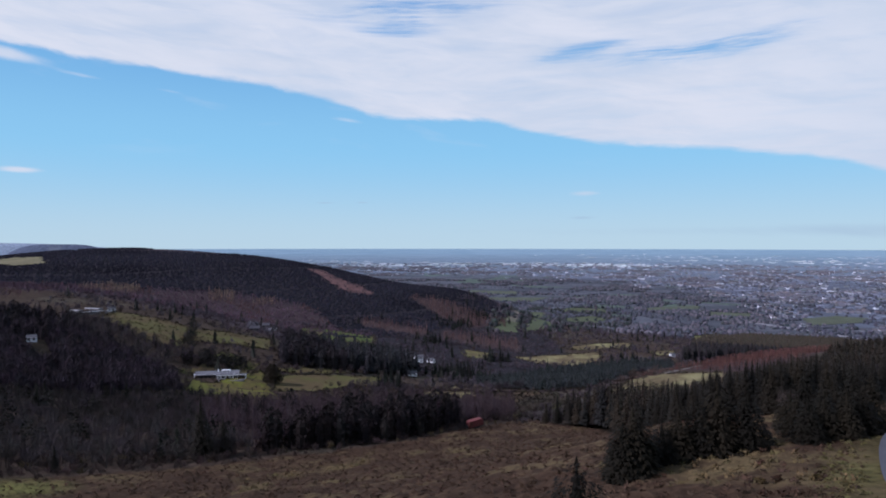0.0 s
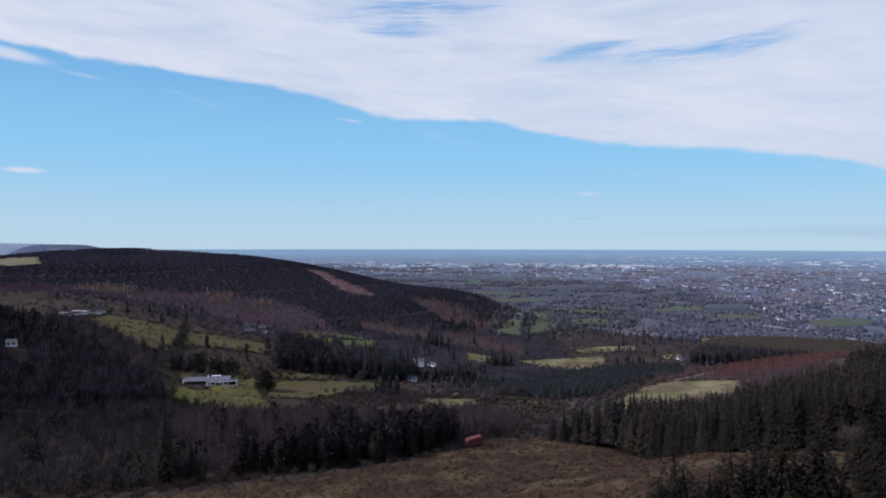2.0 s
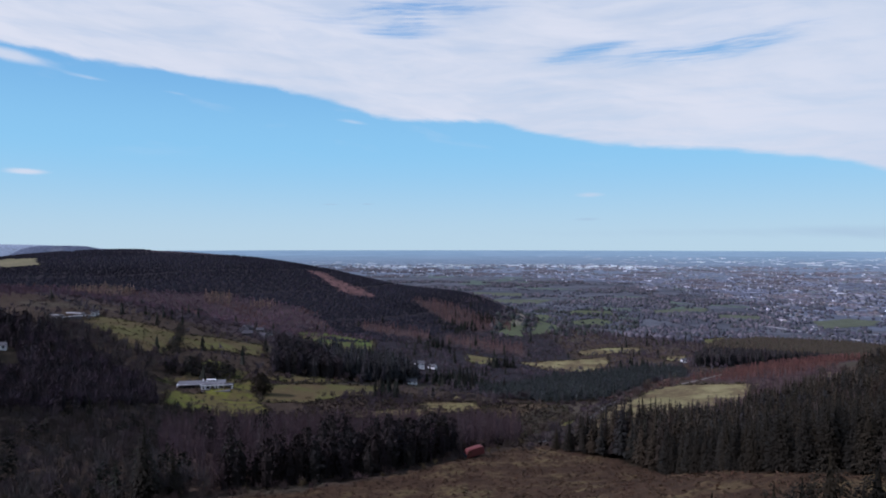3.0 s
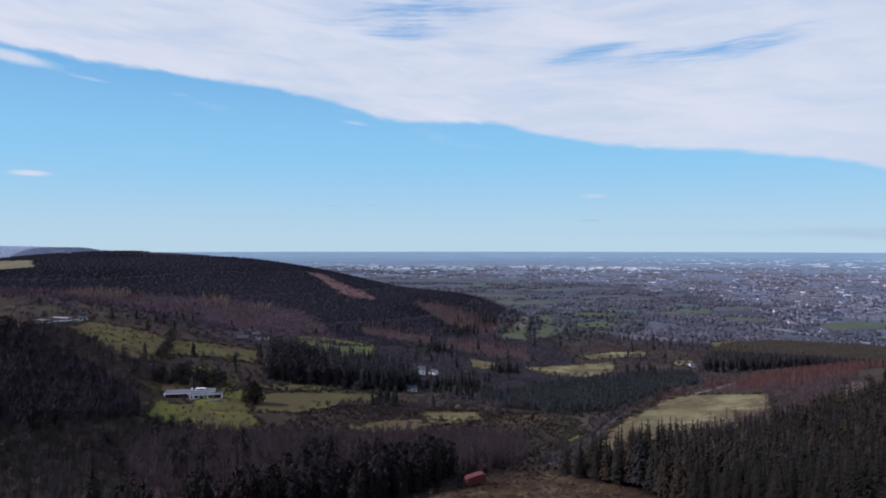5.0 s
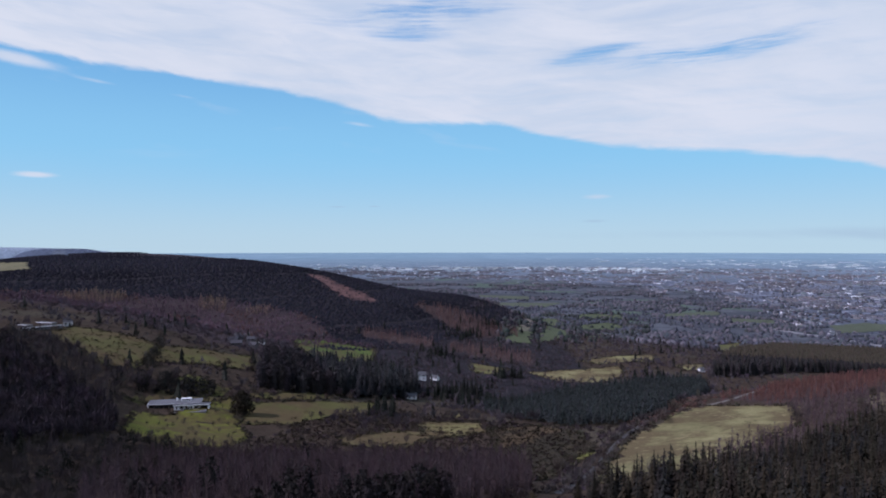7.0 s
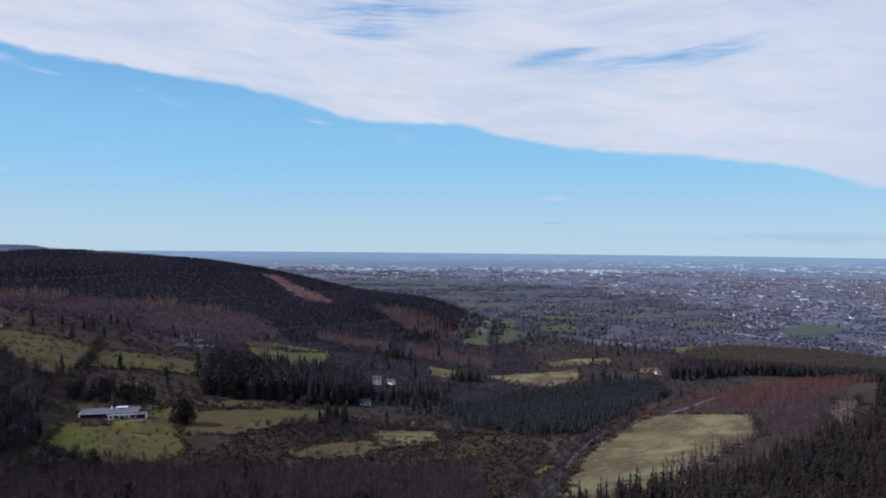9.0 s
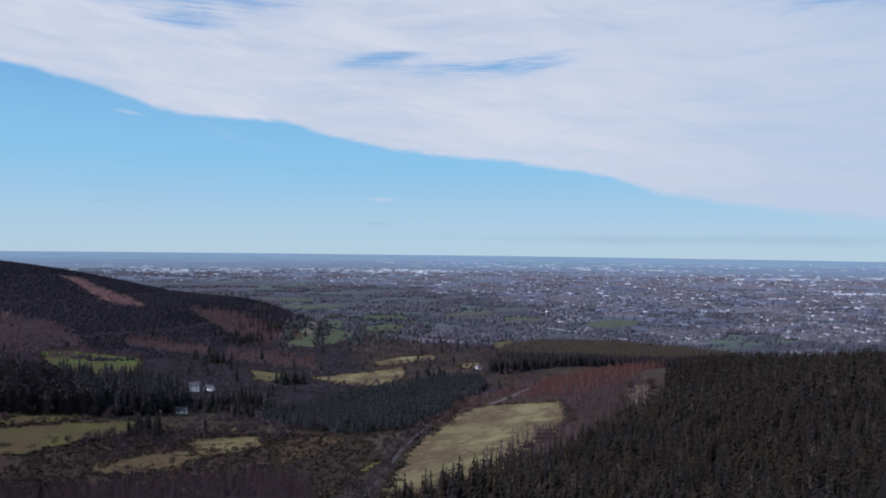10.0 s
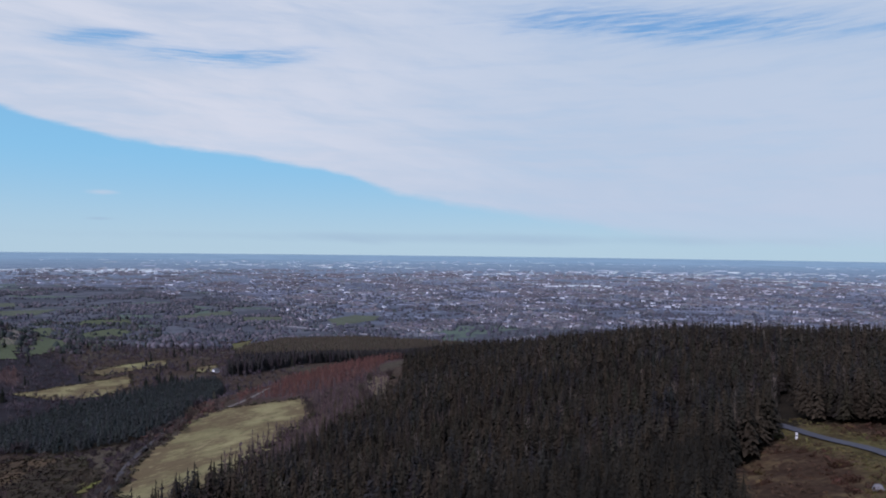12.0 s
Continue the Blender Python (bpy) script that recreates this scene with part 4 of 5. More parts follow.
for strip in LARCH_STRIPS:
    x, y = fill(strip, 5.5, 1.4)
    k = smooth_noise(x, y * 1.5, 60, 45) < 0.55
    x, y = x[k], y[k]
    scatter("larch_wood", FAR_LARCH, x, y, RNG.uniform(0.6, 1.0, len(x)), shades(len(x), (0.118, 0.074, 0.068), 0.3), TINT, "strip of reddish brown larches", "forest")

x, y = fill(PURPLE_SCRUB, 3.0)
x2, y2 = fill(PURPLE_EDGE, 4.2)
x, y = np.concatenate([x, x2]), np.concatenate([y, y2])
scatter("larch_scrub", FAR_LARCH, x, y, RNG.uniform(0.3, 0.6, len(x)), shades(len(x), (0.085, 0.060, 0.062), 0.3), TINT, "leafless purple grey larch scrub beside the field", "forest")

x, y = fill(TRACK_SIDE, 2.6)
scatter("bramble_scrub", SHRUBS, x, y, RNG.uniform(0.5, 1.6, len(x)), shades(len(x), (0.070, 0.052, 0.043), 0.35, (0.10, 0.056, 0.046), 0.25), TINT, "brown bramble and young larch beside the track", "shrubs")

# belt of larch, birch and spruce below the heath
x, y = fill(BELT, 3.0)
k = RNG.uniform(0, 1, len(x))
edge = smooth_noise(x, y, 38, 21) > 0.35
con = (k < 0.008) | (edge & (k < 0.25) & (y < 235)) | ((x > -60) & (x < 4) & (y < 214 + 0.9 * (x + 12)) & (k < 0.92))
# larch tone drops to 0.8 towards the back of the belt
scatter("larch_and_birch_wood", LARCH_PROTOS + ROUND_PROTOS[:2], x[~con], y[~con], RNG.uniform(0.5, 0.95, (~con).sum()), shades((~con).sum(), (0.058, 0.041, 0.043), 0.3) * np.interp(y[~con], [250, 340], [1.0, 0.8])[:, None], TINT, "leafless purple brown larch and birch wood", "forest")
scatter("spruce_wood", BUSHY, x[con], y[con], RNG.uniform(0.5, 1.1, con.sum()), shades(con.sum(), (0.0205, 0.0170, 0.0160), 0.25), TINT, "dark spruces among bare larches", "forest")
x, y = fill(SCRUB_WOOD, 3.4)
k = RNG.uniform(0, 1, len(x)) < 0.07
# scrub tone drops to 0.7 farther back
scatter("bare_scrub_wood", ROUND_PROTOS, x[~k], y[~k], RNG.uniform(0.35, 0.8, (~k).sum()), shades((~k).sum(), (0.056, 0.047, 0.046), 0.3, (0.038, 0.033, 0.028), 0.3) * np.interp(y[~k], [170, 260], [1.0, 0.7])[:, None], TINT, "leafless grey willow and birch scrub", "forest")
scatter("spruce_wood", WOOD_PROTOS[:2] + MOUNDS, x[k], y[k], RNG.uniform(0.3, 0.8, k.sum()), shades(k.sum(), (0.014, 0.014, 0.011), 0.4), TINT, "scattered spruces in bare scrub", "forest")

UNDERGROWTH = [(-170, 92), (-112, 118), (-76, 146), (-43, 172), (-12, 190), (8, 210), (28, 240), (24, 256), (-14, 214), (-50, 200), (-84, 190), (-120, 160), (-175, 130)]
x, y = fill(UNDERGROWTH, 2.9)
scatter("undergrowth", FAR_BARE, x, y, RNG.uniform(0.18, 0.42, len(x)), shades(len(x), (0.050, 0.037, 0.032), 0.4, (0.07, 0.055, 0.03), 0.15), TINT, "brown bramble and willow undergrowth at the wood edge", "shrubs", 0.6)
FLOOR_SCRUB = [(-82, 352), (-20, 366), (24, 342), (26, 300), (44, 312), (60, 350), (64, 384), (48, 432), (30, 470), (-10, 500), (-50, 530), (-80, 440)]
x, y = fill(FLOOR_SCRUB, 2.7)
k = ~(inside(PASTURE, x, y) | inside(ROUGH, x, y) | inside(ROUGH_BAND, x, y))
x, y = x[k], y[k]
# tone falls from 0.9 to 0.5 with rising x
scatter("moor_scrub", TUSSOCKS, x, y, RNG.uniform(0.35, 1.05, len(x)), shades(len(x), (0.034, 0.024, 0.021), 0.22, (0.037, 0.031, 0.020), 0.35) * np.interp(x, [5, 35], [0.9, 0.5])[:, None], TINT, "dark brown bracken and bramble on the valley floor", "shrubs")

# the wooded hill
HILL = [(-60, 900), (-330, 620), (-345, 500), (-700, 540), (-1300, 1000), (-1300, 1480), (-160, 1480), (-160, 1700), (60, 1700), (140, 1400), (110, 1200), (60, 1060)]
x, y = fill(HILL, 5.2, 0.75)
z = height(x, y)


def in_any(polys, x, y):
    k = np.zeros(len(x), bool)
    for p in polys:
        k |= inside(p, x, y)
    return k


tracks = np.abs((z + 5 * smooth_noise(x, y, 500, 35)) % 30 - 15) < 0.7
open_ground = inside(SCAR, x, y) | inside(HILL_FIELD, x, y) | in_any(LARCH_STRIPS, x, y) | (z < 118) | (tracks & (y > 900)) | (np.hypot(x + 480, y - 1350) < 95 + 25 * smooth_noise(x, y, 90, 32))
purple = in_any(PURPLE_ZONES, x, y) & (smooth_noise(x, y * 1.5, 160, 33) < 0.75)
purple |= ~open_ground & (y < 900) & (smooth_noise(x, y, 130, 34) > -0.35)
straw = in_any(STRAW_ZONES, x, y)
bare, con = purple & ~open_ground, ~purple & ~straw & ~open_ground
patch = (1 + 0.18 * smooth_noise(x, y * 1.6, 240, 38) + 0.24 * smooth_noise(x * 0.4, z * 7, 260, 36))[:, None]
# conifers mixed bluer to paint in the haze of distance
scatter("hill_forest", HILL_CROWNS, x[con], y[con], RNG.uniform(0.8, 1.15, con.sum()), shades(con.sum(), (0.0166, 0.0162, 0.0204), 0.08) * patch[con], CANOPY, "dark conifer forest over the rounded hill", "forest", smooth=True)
pick = bare & (RNG.uniform(0, 1, len(x)) < np.where(smooth_noise(x, y, 70, 39) > 0.75, 0.3, 0.85))
# larches pushed towards purple-blue, haze included in the colour
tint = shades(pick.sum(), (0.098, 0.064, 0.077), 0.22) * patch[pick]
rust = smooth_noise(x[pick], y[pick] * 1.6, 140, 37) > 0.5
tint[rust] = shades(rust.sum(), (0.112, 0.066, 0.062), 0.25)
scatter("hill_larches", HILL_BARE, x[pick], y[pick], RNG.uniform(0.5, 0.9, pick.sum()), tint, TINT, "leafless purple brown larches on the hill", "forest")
x, y = x[straw], y[straw]
scatter("straw_larches", FAR_LARCH, x, y, RNG.uniform(0.7, 1.1, len(x)), shades(len(x), (0.21, 0.148, 0.108), 0.25), TINT, "pale straw coloured larches on the hill", "forest")
x, y = fill(SCAR, 14.0)
scatter("scar_conifers", HILL_CROWNS, x, y, RNG.uniform(0.4, 0.9, len(x)), shades(len(x), (0.035, 0.032, 0.032), 0.2), TINT, "stray conifers on the cleared slope", "trees")

# ---- hedges, single trees and gorse of the valley floor ----
VALLEY = [(-60, 300), (22, 222), (36, 236), (60, 262), (62, 300), (110, 420), (240, 640), (420, 900), (560, 1200), (560, 1500), (60, 1500), (0, 1050), (-150, 960), (-330, 640), (-310, 480), (-150, 420)]
KEEP_CLEAR = [f[3] for f in FIELDS] + [[(385, 1195), (440, 1200), (450, 1275), (395, 1270)], [(-172, 404), (-118, 406), (-112, 442), (-162, 446)], FOREST, PLANTATION, SPRUCE_BLOCK, RIDGE_WOOD, *LARCH_STRIPS]


def clear_of(polys, x, y):
    k = np.ones(len(x), bool)
    for p in polys:
        k &= ~inside(p, x, y)
    return k


x, y = fill(VALLEY, 4.3)
k = clear_of(KEEP_CLEAR, x, y) & (smooth_noise(x, y, 75, 41) + RNG.uniform(-0.8, 0.8, len(x)) > -0.2)
x, y = x[k], y[k]
which = RNG.uniform(0, 1, len(x))
a = (which < 0.5) | ((y < 440) & (which < 0.95))
b, c = ~a & (which < 0.985), (which >= 0.985) & (y > 440)
a |= ~a & ~b & ~c
# tone drops to 0.75 on the nearer valley floor
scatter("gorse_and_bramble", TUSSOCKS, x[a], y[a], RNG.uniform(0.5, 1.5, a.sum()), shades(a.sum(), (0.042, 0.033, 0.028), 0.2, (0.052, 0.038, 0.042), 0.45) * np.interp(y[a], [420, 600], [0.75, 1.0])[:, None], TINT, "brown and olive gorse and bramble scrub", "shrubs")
k = b & (y < 480)
scatter("bare_trees", FAR_BARE, x[k], y[k], RNG.uniform(0.4, 1.0, k.sum()), shades(k.sum(), (0.054, 0.044, 0.046), 0.22), TINT, "leafless grey brown trees of the valley", "trees")
k = b & (y >= 480) & (smooth_noise(x, y * 0.7, 34, 43) > -0.1)
# extra blue in these twigs stands in for valley haze
scatter("bare_trees", FAR_BARE[:3] + HILL_BARE, x[k], y[k], RNG.uniform(0.4, 1.0, k.sum()), shades(k.sum(), (0.080, 0.066, 0.074), 0.25), TINT, "leafless grey brown trees of the valley", "trees")
scatter("valley_conifers", FAR_PROTOS, x[c], y[c], RNG.uniform(0.5, 1.3, c.sum()), shades(c.sum(), (0.022, 0.022, 0.018), 0.35), TINT, "scattered dark conifers of the valley", "trees")

LANE = [(32, 248), (41, 270), (50, 297), (60, 325), (68, 346), (77, 365), (93, 390), (110, 412)]
u = RNG.uniform(0, 1, 520)
side = np.where(RNG.uniform(0, 1, 520) < 0.6, -1, 1) * RNG.uniform(1.4, 4.2, 520)
at = np.linspace(0, 1, len(LANE))
x = np.interp(u, at, [p[0] for p in LANE]) + side * 0.9
y = np.interp(u, at, [p[1] for p in LANE]) - side * 0.42
k = smooth_noise(x, y, 16, 92) > -0.7
scatter("hawthorn_hedgerow", FAR_BARE + SHRUBS, x[k], y[k], RNG.uniform(0.18, 0.42, k.sum()), shades(k.sum(), (0.080, 0.068, 0.063), 0.25), TINT, "leafless pale grey hawthorn hedgerow beside the field", "hedge")
hx, hy = [], []
for f in [f for f in FIELDS if f[0] not in ("fairway", "bunker_path", "far_field")]:
    p = f[3]
    for (x0, y0), (x1, y1) in zip(p, p[1:] + p[:1]):
        n = int(math.hypot(x1 - x0, y1 - y0) / 2.6)
        u = np.linspace(0, 1, max(n, 2))
        hx.append(x0 + (x1 - x0) * u + RNG.uniform(-1.6, 1.6, len(u)))
        hy.append(y0 + (y1 - y0) * u + RNG.uniform(-1.6, 1.6, len(u)))
hx, hy = np.concatenate(hx), np.concatenate(hy)
tall = RNG.uniform(0, 1, len(hx)) < 0.12
scatter("hedges", SHRUBS, hx[~tall], hy[~tall], RNG.uniform(0.6, 1.5, (~tall).sum()), shades((~tall).sum(), (0.046, 0.040, 0.026), 0.4), TINT, "dark leafless hedges round the fields", "hedge")
scatter("hedgerow_trees", FAR_BARE, hx[tall], hy[tall], RNG.uniform(0.4, 0.9, tall.sum()), shades(tall.sum(), (0.07, 0.055, 0.045), 0.3), TINT, "leafless hedgerow trees", "trees")

GOLF = [(60, 985), (75, 1150), (150, 1500), (190, 1800), (260, 2100), (500, 2150), (520, 1900), (430, 1600), (340, 1380), (230, 1120), (150, 990)]
x, y = fill(GOLF, 9)
k = np.where(clear_of(FAIRWAYS, x, y), smooth_noise(x, y, 110, 51) + RNG.uniform(-0.5, 0.5, len(x)) > 0.05, RNG.uniform(0, 1, len(x)) < 0.05)
scatter("golf_course_trees", CLUMPS + FAR_PROTOS[:4], x[k], y[k], RNG.uniform(0.35, 1.05, k.sum()), shades(k.sum(), (0.035, 0.040, 0.036), 0.3, (0.066, 0.059, 0.062), 0.25), CANOPY, "dark clumps of trees on the golf course", "trees", smooth=True)

x, y = fill(GRAZING, 2.6)
k = RNG.uniform(0, 1, len(x)) < 0.6
x, y = x[k], y[k]
scatter("low_gorse", TUSSOCKS, x, y, RNG.uniform(0.3, 0.9, len(x)), shades(len(x), (0.024, 0.021, 0.012), 0.3, (0.034, 0.025, 0.018), 0.3), TINT, "low olive brown gorse on rough grazing", "shrubs")

X, Y = [], []
for n, (plot, thin) in enumerate(((PASTURE, 0.1), (HILL_PASTURE, 0.42), (SIDE_PASTURE, 0.24), (ROUGH, 0.3), (ROUGH_BAND, 0.34), (PALE_FIELD, 0.1))):
    x, y = fill(plot, 2.2)
    k = smooth_noise(x, y, 22, 80 + n) + RNG.uniform(-0.5, 0.5, len(x)) > 1.0 - 2.2 * thin
    X.append(x[k])
    Y.append(y[k])
x, y = np.concatenate(X), np.concatenate(Y)
scatter("rush_tufts", TUSSOCKS, x, y, RNG.uniform(0.3, 1.0, len(x)), shades(len(x), (0.062, 0.05, 0.026), 0.4), TINT, "brown rush and bracken tufts in the pastures", "rushes")

# clumps of dark conifers, and the trees behind the white house
X, Y = [], []
for cx, cy, r, n in ((-36, 487, 8, 12), (0, 600, 16, 26), (28, 560, 14, 22), (106, 693, 4, 3), (22, 650, 12, 16), (-64, 700, 18, 24), (60, 760, 16, 14), (-10, 880, 22, 24), (210, 780, 20, 18), (60, 1120, 30, 40), (20, 1020, 26, 36)):
    X.append(cx + RNG.normal(0, r * 0.6, n))
    Y.append(cy + RNG.normal(0, r * 0.6, n))
x, y = np.concatenate(X), np.concatenate(Y)
scatter("conifer_clumps", WOOD_PROTOS, x, y, RNG.uniform(0.6, 1.15, len(x)), shades(len(x), (0.016, 0.018, 0.014), 0.35), TINT, "dark conifer clumps along the valley", "trees")
x, y = fill([(-166, 440), (-149, 450), (-130, 464), (-136, 478), (-158, 472), (-172, 456)], 3.6)
scatter("garden_trees", [shrub(7.5, 2.8, 130, np.random.RandomState(210 + i), 0.2) for i in range(4)] + ROUND_PROTOS[:3], x, y, RNG.uniform(0.5, 1.0, len(x)), shades(len(x), (0.022, 0.021, 0.018), 0.35), TINT, "dark garden trees behind the white house", "trees")
u = np.linspace(0, 1, 60)
x, y = -197 + 26 * u + RNG.uniform(-3, 3, 60), 554 - 85 * u + RNG.uniform(-3, 3, 60)
scatter("field_hedge", SHRUBS + ROUND_PROTOS[:3], x, y, RNG.uniform(0.5, 1.0, 60), shades(60, (0.032, 0.03, 0.024), 0.3), TINT, "dark hedge between two hill pastures", "hedge")
x, y = fill(LAWN, 9.0)
scatter("lawn_saplings", ROUND_PROTOS, x, y, RNG.uniform(0.25, 0.5, len(x)), shades(len(x), (0.06, 0.05, 0.04), 0.3), TINT, "small bare saplings on the lawn", "trees")

# one great evergreen beside the house
oak_crown = round_crown(12.5, 5.2, 1700, 0.42, np.random.RandomState(200))
oak = grow("evergreen_tree", (oak_crown[0] + np.array((0, 0, 0.6)), oak_crown[1]), *cone(6.0, 0.45, 0.2, 8), (BARK, NEEDLES), "large round dark evergreen tree beside the white house", "tree")
oak.matrix_basis = pose(-108, 441, float(height(-108, 441)) - 0.2)

# tussocks and heather on the near hillside
x, y = fill(HEATH, 1.7)
off = np.min([np.hypot(x - px, y - py) for (ax, ay), (bx, by) in zip(ROAD, ROAD[1:]) for px, py in [(ax + (bx - ax) * q / 12, ay + (by - ay) * q / 12) for q in range(12)]], axis=0)
k = (y > 25) & (off > 3.6) & (np.hypot(x - 5, y - 50) < 230) & (RNG.uniform(0, 1, len(x)) < 0.8) & (x > -140) & (x < 175)
x, y = x[k], y[k]
st = pale_grass(x, y) + RNG.uniform(-0.3, 0.3, len(x)) > 0.5
cols = np.where(st[:, None], shades(len(x), (0.108, 0.081, 0.039), 0.35), shades(len(x), (0.057, 0.036, 0.023), 0.4))
scatter("heather_and_tussocks", TUSSOCKS, x, y, RNG.uniform(0.12, 0.42, len(x)) * np.where(st, 1.3, 1.0), cols, TINT, "brown heather with pale grass tussocks", "heather", 0.05)

x, y = fill([(28, 28), (60, 70), (96, 96), (150, 110), (168, 140), (140, 156), (112, 142), (86, 126), (58, 106), (36, 80), (18, 40)], 0.75)
off = np.min([np.hypot(x - px, y - py) for (ax, ay), (bx, by) in zip(ROAD, ROAD[1:]) for px, py in [(ax + (bx - ax) * q / 12, ay + (by - ay) * q / 12) for q in range(12)]], axis=0)
k = (off > 2.4) & (off < 6.5) & (RNG.uniform(0, 1, len(x)) < 0.55)
scatter("verge_grass", TUSSOCKS, x[k], y[k], RNG.uniform(0.1, 0.3, k.sum()), shades(k.sum(), (0.088, 0.076, 0.031), 0.35, (0.062, 0.045, 0.024), 0.25), TINT, "yellow green rough grass along the road verge", "grass", 0.04)
k = (off > 5.5) & (smooth_noise(x, y, 9, 91) + RNG.uniform(-0.4, 0.4, len(x)) > 0.75) & inside(HEATH, x, y)
scatter("heather_mounds", SHRUBS, x[k], y[k], RNG.uniform(0.25, 0.6, k.sum()), shades(k.sum(), (0.052, 0.030, 0.019), 0.4, (0.085, 0.06, 0.026), 0.2), TINT, "dark brown heather mounds beside the road", "heather", 0.05)

# ---- the city on the plain ----


def houses_of(x, y, turn, w, d, h, roof, wall_c, roof_c):
    """Gabled boxes, ten corners each: plinth, eaves and ridge."""
    n = len(x)
    px = np.array([-1, 1, 1, -1, -1, 1, 1, -1, -1, 1]) * 0.5
    py = np.array([-1, -1, 1, 1, -1, -1, 1, 1, 0, 0]) * 0.5
    pz = np.array([-0.3, -0.3, -0.3, -0.3, 1, 1, 1, 1, 1, 1])
    lx, ly = px * w[:, None], py * d[:, None]
    c, s = np.cos(turn)[:, None], np.sin(turn)[:, None]
    z = height(x, y)[:, None] + pz * h[:, None]
    z[:, 8:] += roof[:, None]
    v = np.stack([lx * c - ly * s + x[:, None], lx * s + ly * c + y[:, None], z], -1)
    # walls and roof do not share corners, so that each keeps its colour
    v = np.concatenate([v, v[:, 4:]], 1)
    f = np.array([(0, 1, 5), (0, 5, 4), (1, 2, 6), (1, 6, 5), (2, 3, 7), (2, 7, 6), (3, 0, 4), (3, 4, 7), (4, 7, 8), (5, 9, 6),
                  (10, 11, 15), (10, 15, 14), (12, 13, 14), (12, 14, 15)])
    col = np.concatenate([np.repeat(wall_c[:, None], 10, 1), np.repeat(roof_c[:, None], 6, 1)], 1)
    return v.reshape(-1, 3), (f[None] + (np.arange(n) * 16)[:, None, None]).reshape(-1, 3), col.reshape(-1, 3)


def polar(bearing, d):
    return 5 + d * np.sin(np.radians(bearing)), 50 + d * np.cos(np.radians(bearing))


def build_city():
    # estates: rows of houses along bent streets
    X, Y, T, L = [], [], [], []
    for _ in range(2600):
        az, d = RNG.uniform(-20, 86), math.sqrt(RNG.uniform(1400**2, 5600**2))
        if d < suburb_from(az) * RNG.uniform(0.94, 1.15) or RNG.uniform() > np.interp(d, [1500, 3000, 5600], [1.0, 0.75, 0.4]):
            continue
        cx, cy = polar(az, d)
        if smooth_noise(cx, cy, 900, 77) + 0.5 * smooth_noise(cx, cy, 350, 78) < -0.25:
            continue
        t = RNG.uniform(-1.0, 1.0) - radians(az)
        nx, ny = RNG.randint(4, 9), RNG.randint(2, 6)
        gx, gy = np.meshgrid(np.arange(nx) * 15.5, np.arange(ny) * 34.0, indexing="ij")
        gx, gy = gx.ravel() + RNG.uniform(-1.5, 1.5, gx.size), gy.ravel() + RNG.uniform(-2, 2, gx.size)
        gy = gy + 0.0016 * RNG.uniform(-1, 1) * (gx - 60) ** 2
        k = RNG.uniform(0, 1, gx.size) < RNG.uniform(0.55, 0.95)
        X.append((cx + gx * math.cos(t) - gy * math.sin(t))[k])
        Y.append((cy + gx * math.sin(t) + gy * math.cos(t))[k])
        T.append(np.full(k.sum(), t) + RNG.uniform(-0.06, 0.06, k.sum()))
        L.append(np.full(k.sum(), RNG.uniform(0.7, 1.2)))
    x, y, t, light = (np.concatenate(q) for q in (X, Y, T, L))
    k = clear_of(KEEP_CLEAR, x, y) & (height(x, y) < 125)
    x, y, t, light = x[k], y[k], t[k], light[k][:, None]
    n = len(x)
    wall_c = shades(n, (0.140, 0.140, 0.152), 0.3, (0.46, 0.46, 0.49), 0.13) * light
    roof_c = shades(n, (0.094, 0.093, 0.106), 0.3, (0.13, 0.112, 0.11), 0.3) * light
    v, f, c = houses_of(x, y, t, RNG.uniform(8, 14, n), RNG.uniform(7, 8.5, n), RNG.uniform(4.6, 5.6, n), RNG.uniform(1.8, 2.6, n), wall_c, roof_c)
    tagged(new("suburban_houses", mesh_from("suburban_houses", v, f, [BUILT], c)), "rows of pale suburban houses with dark roofs", "houses", kind="stuff")
    # terraces, schools and shops farther in
    n = 9000
    az, d = RNG.uniform(-20, 86, n), np.sqrt(RNG.uniform(2400**2, 6600**2, n))
    x, y = polar(az, d)
    k = (d > suburb_from(az) * RNG.uniform(0.95, 1.3, n)) & (smooth_noise(x, y, 1300, 79) + RNG.uniform(-0.8, 0.8, n) > 0.0)
    x, y, az = x[k], y[k], az[k]
    n = len(x)
    v, f, c = houses_of(x, y, RNG.uniform(-0.8, 0.8, n) - np.radians(az), RNG.gamma(2.0, 6, n) + 8, RNG.uniform(7, 11, n), RNG.uniform(4, 7, n), RNG.uniform(0.5, 2.0, n), shades(n, (0.165, 0.172, 0.185), 0.3, (0.48, 0.50, 0.53), 0.08), shades(n, (0.105, 0.112, 0.128), 0.3))
    tagged(new("scattered_buildings", mesh_from("scattered_buildings", v, f, [BUILT], c)), "terraces and larger buildings scattered over the plain", "buildings", kind="stuff")
    # business parks in long pale bands
    A, D = [], []
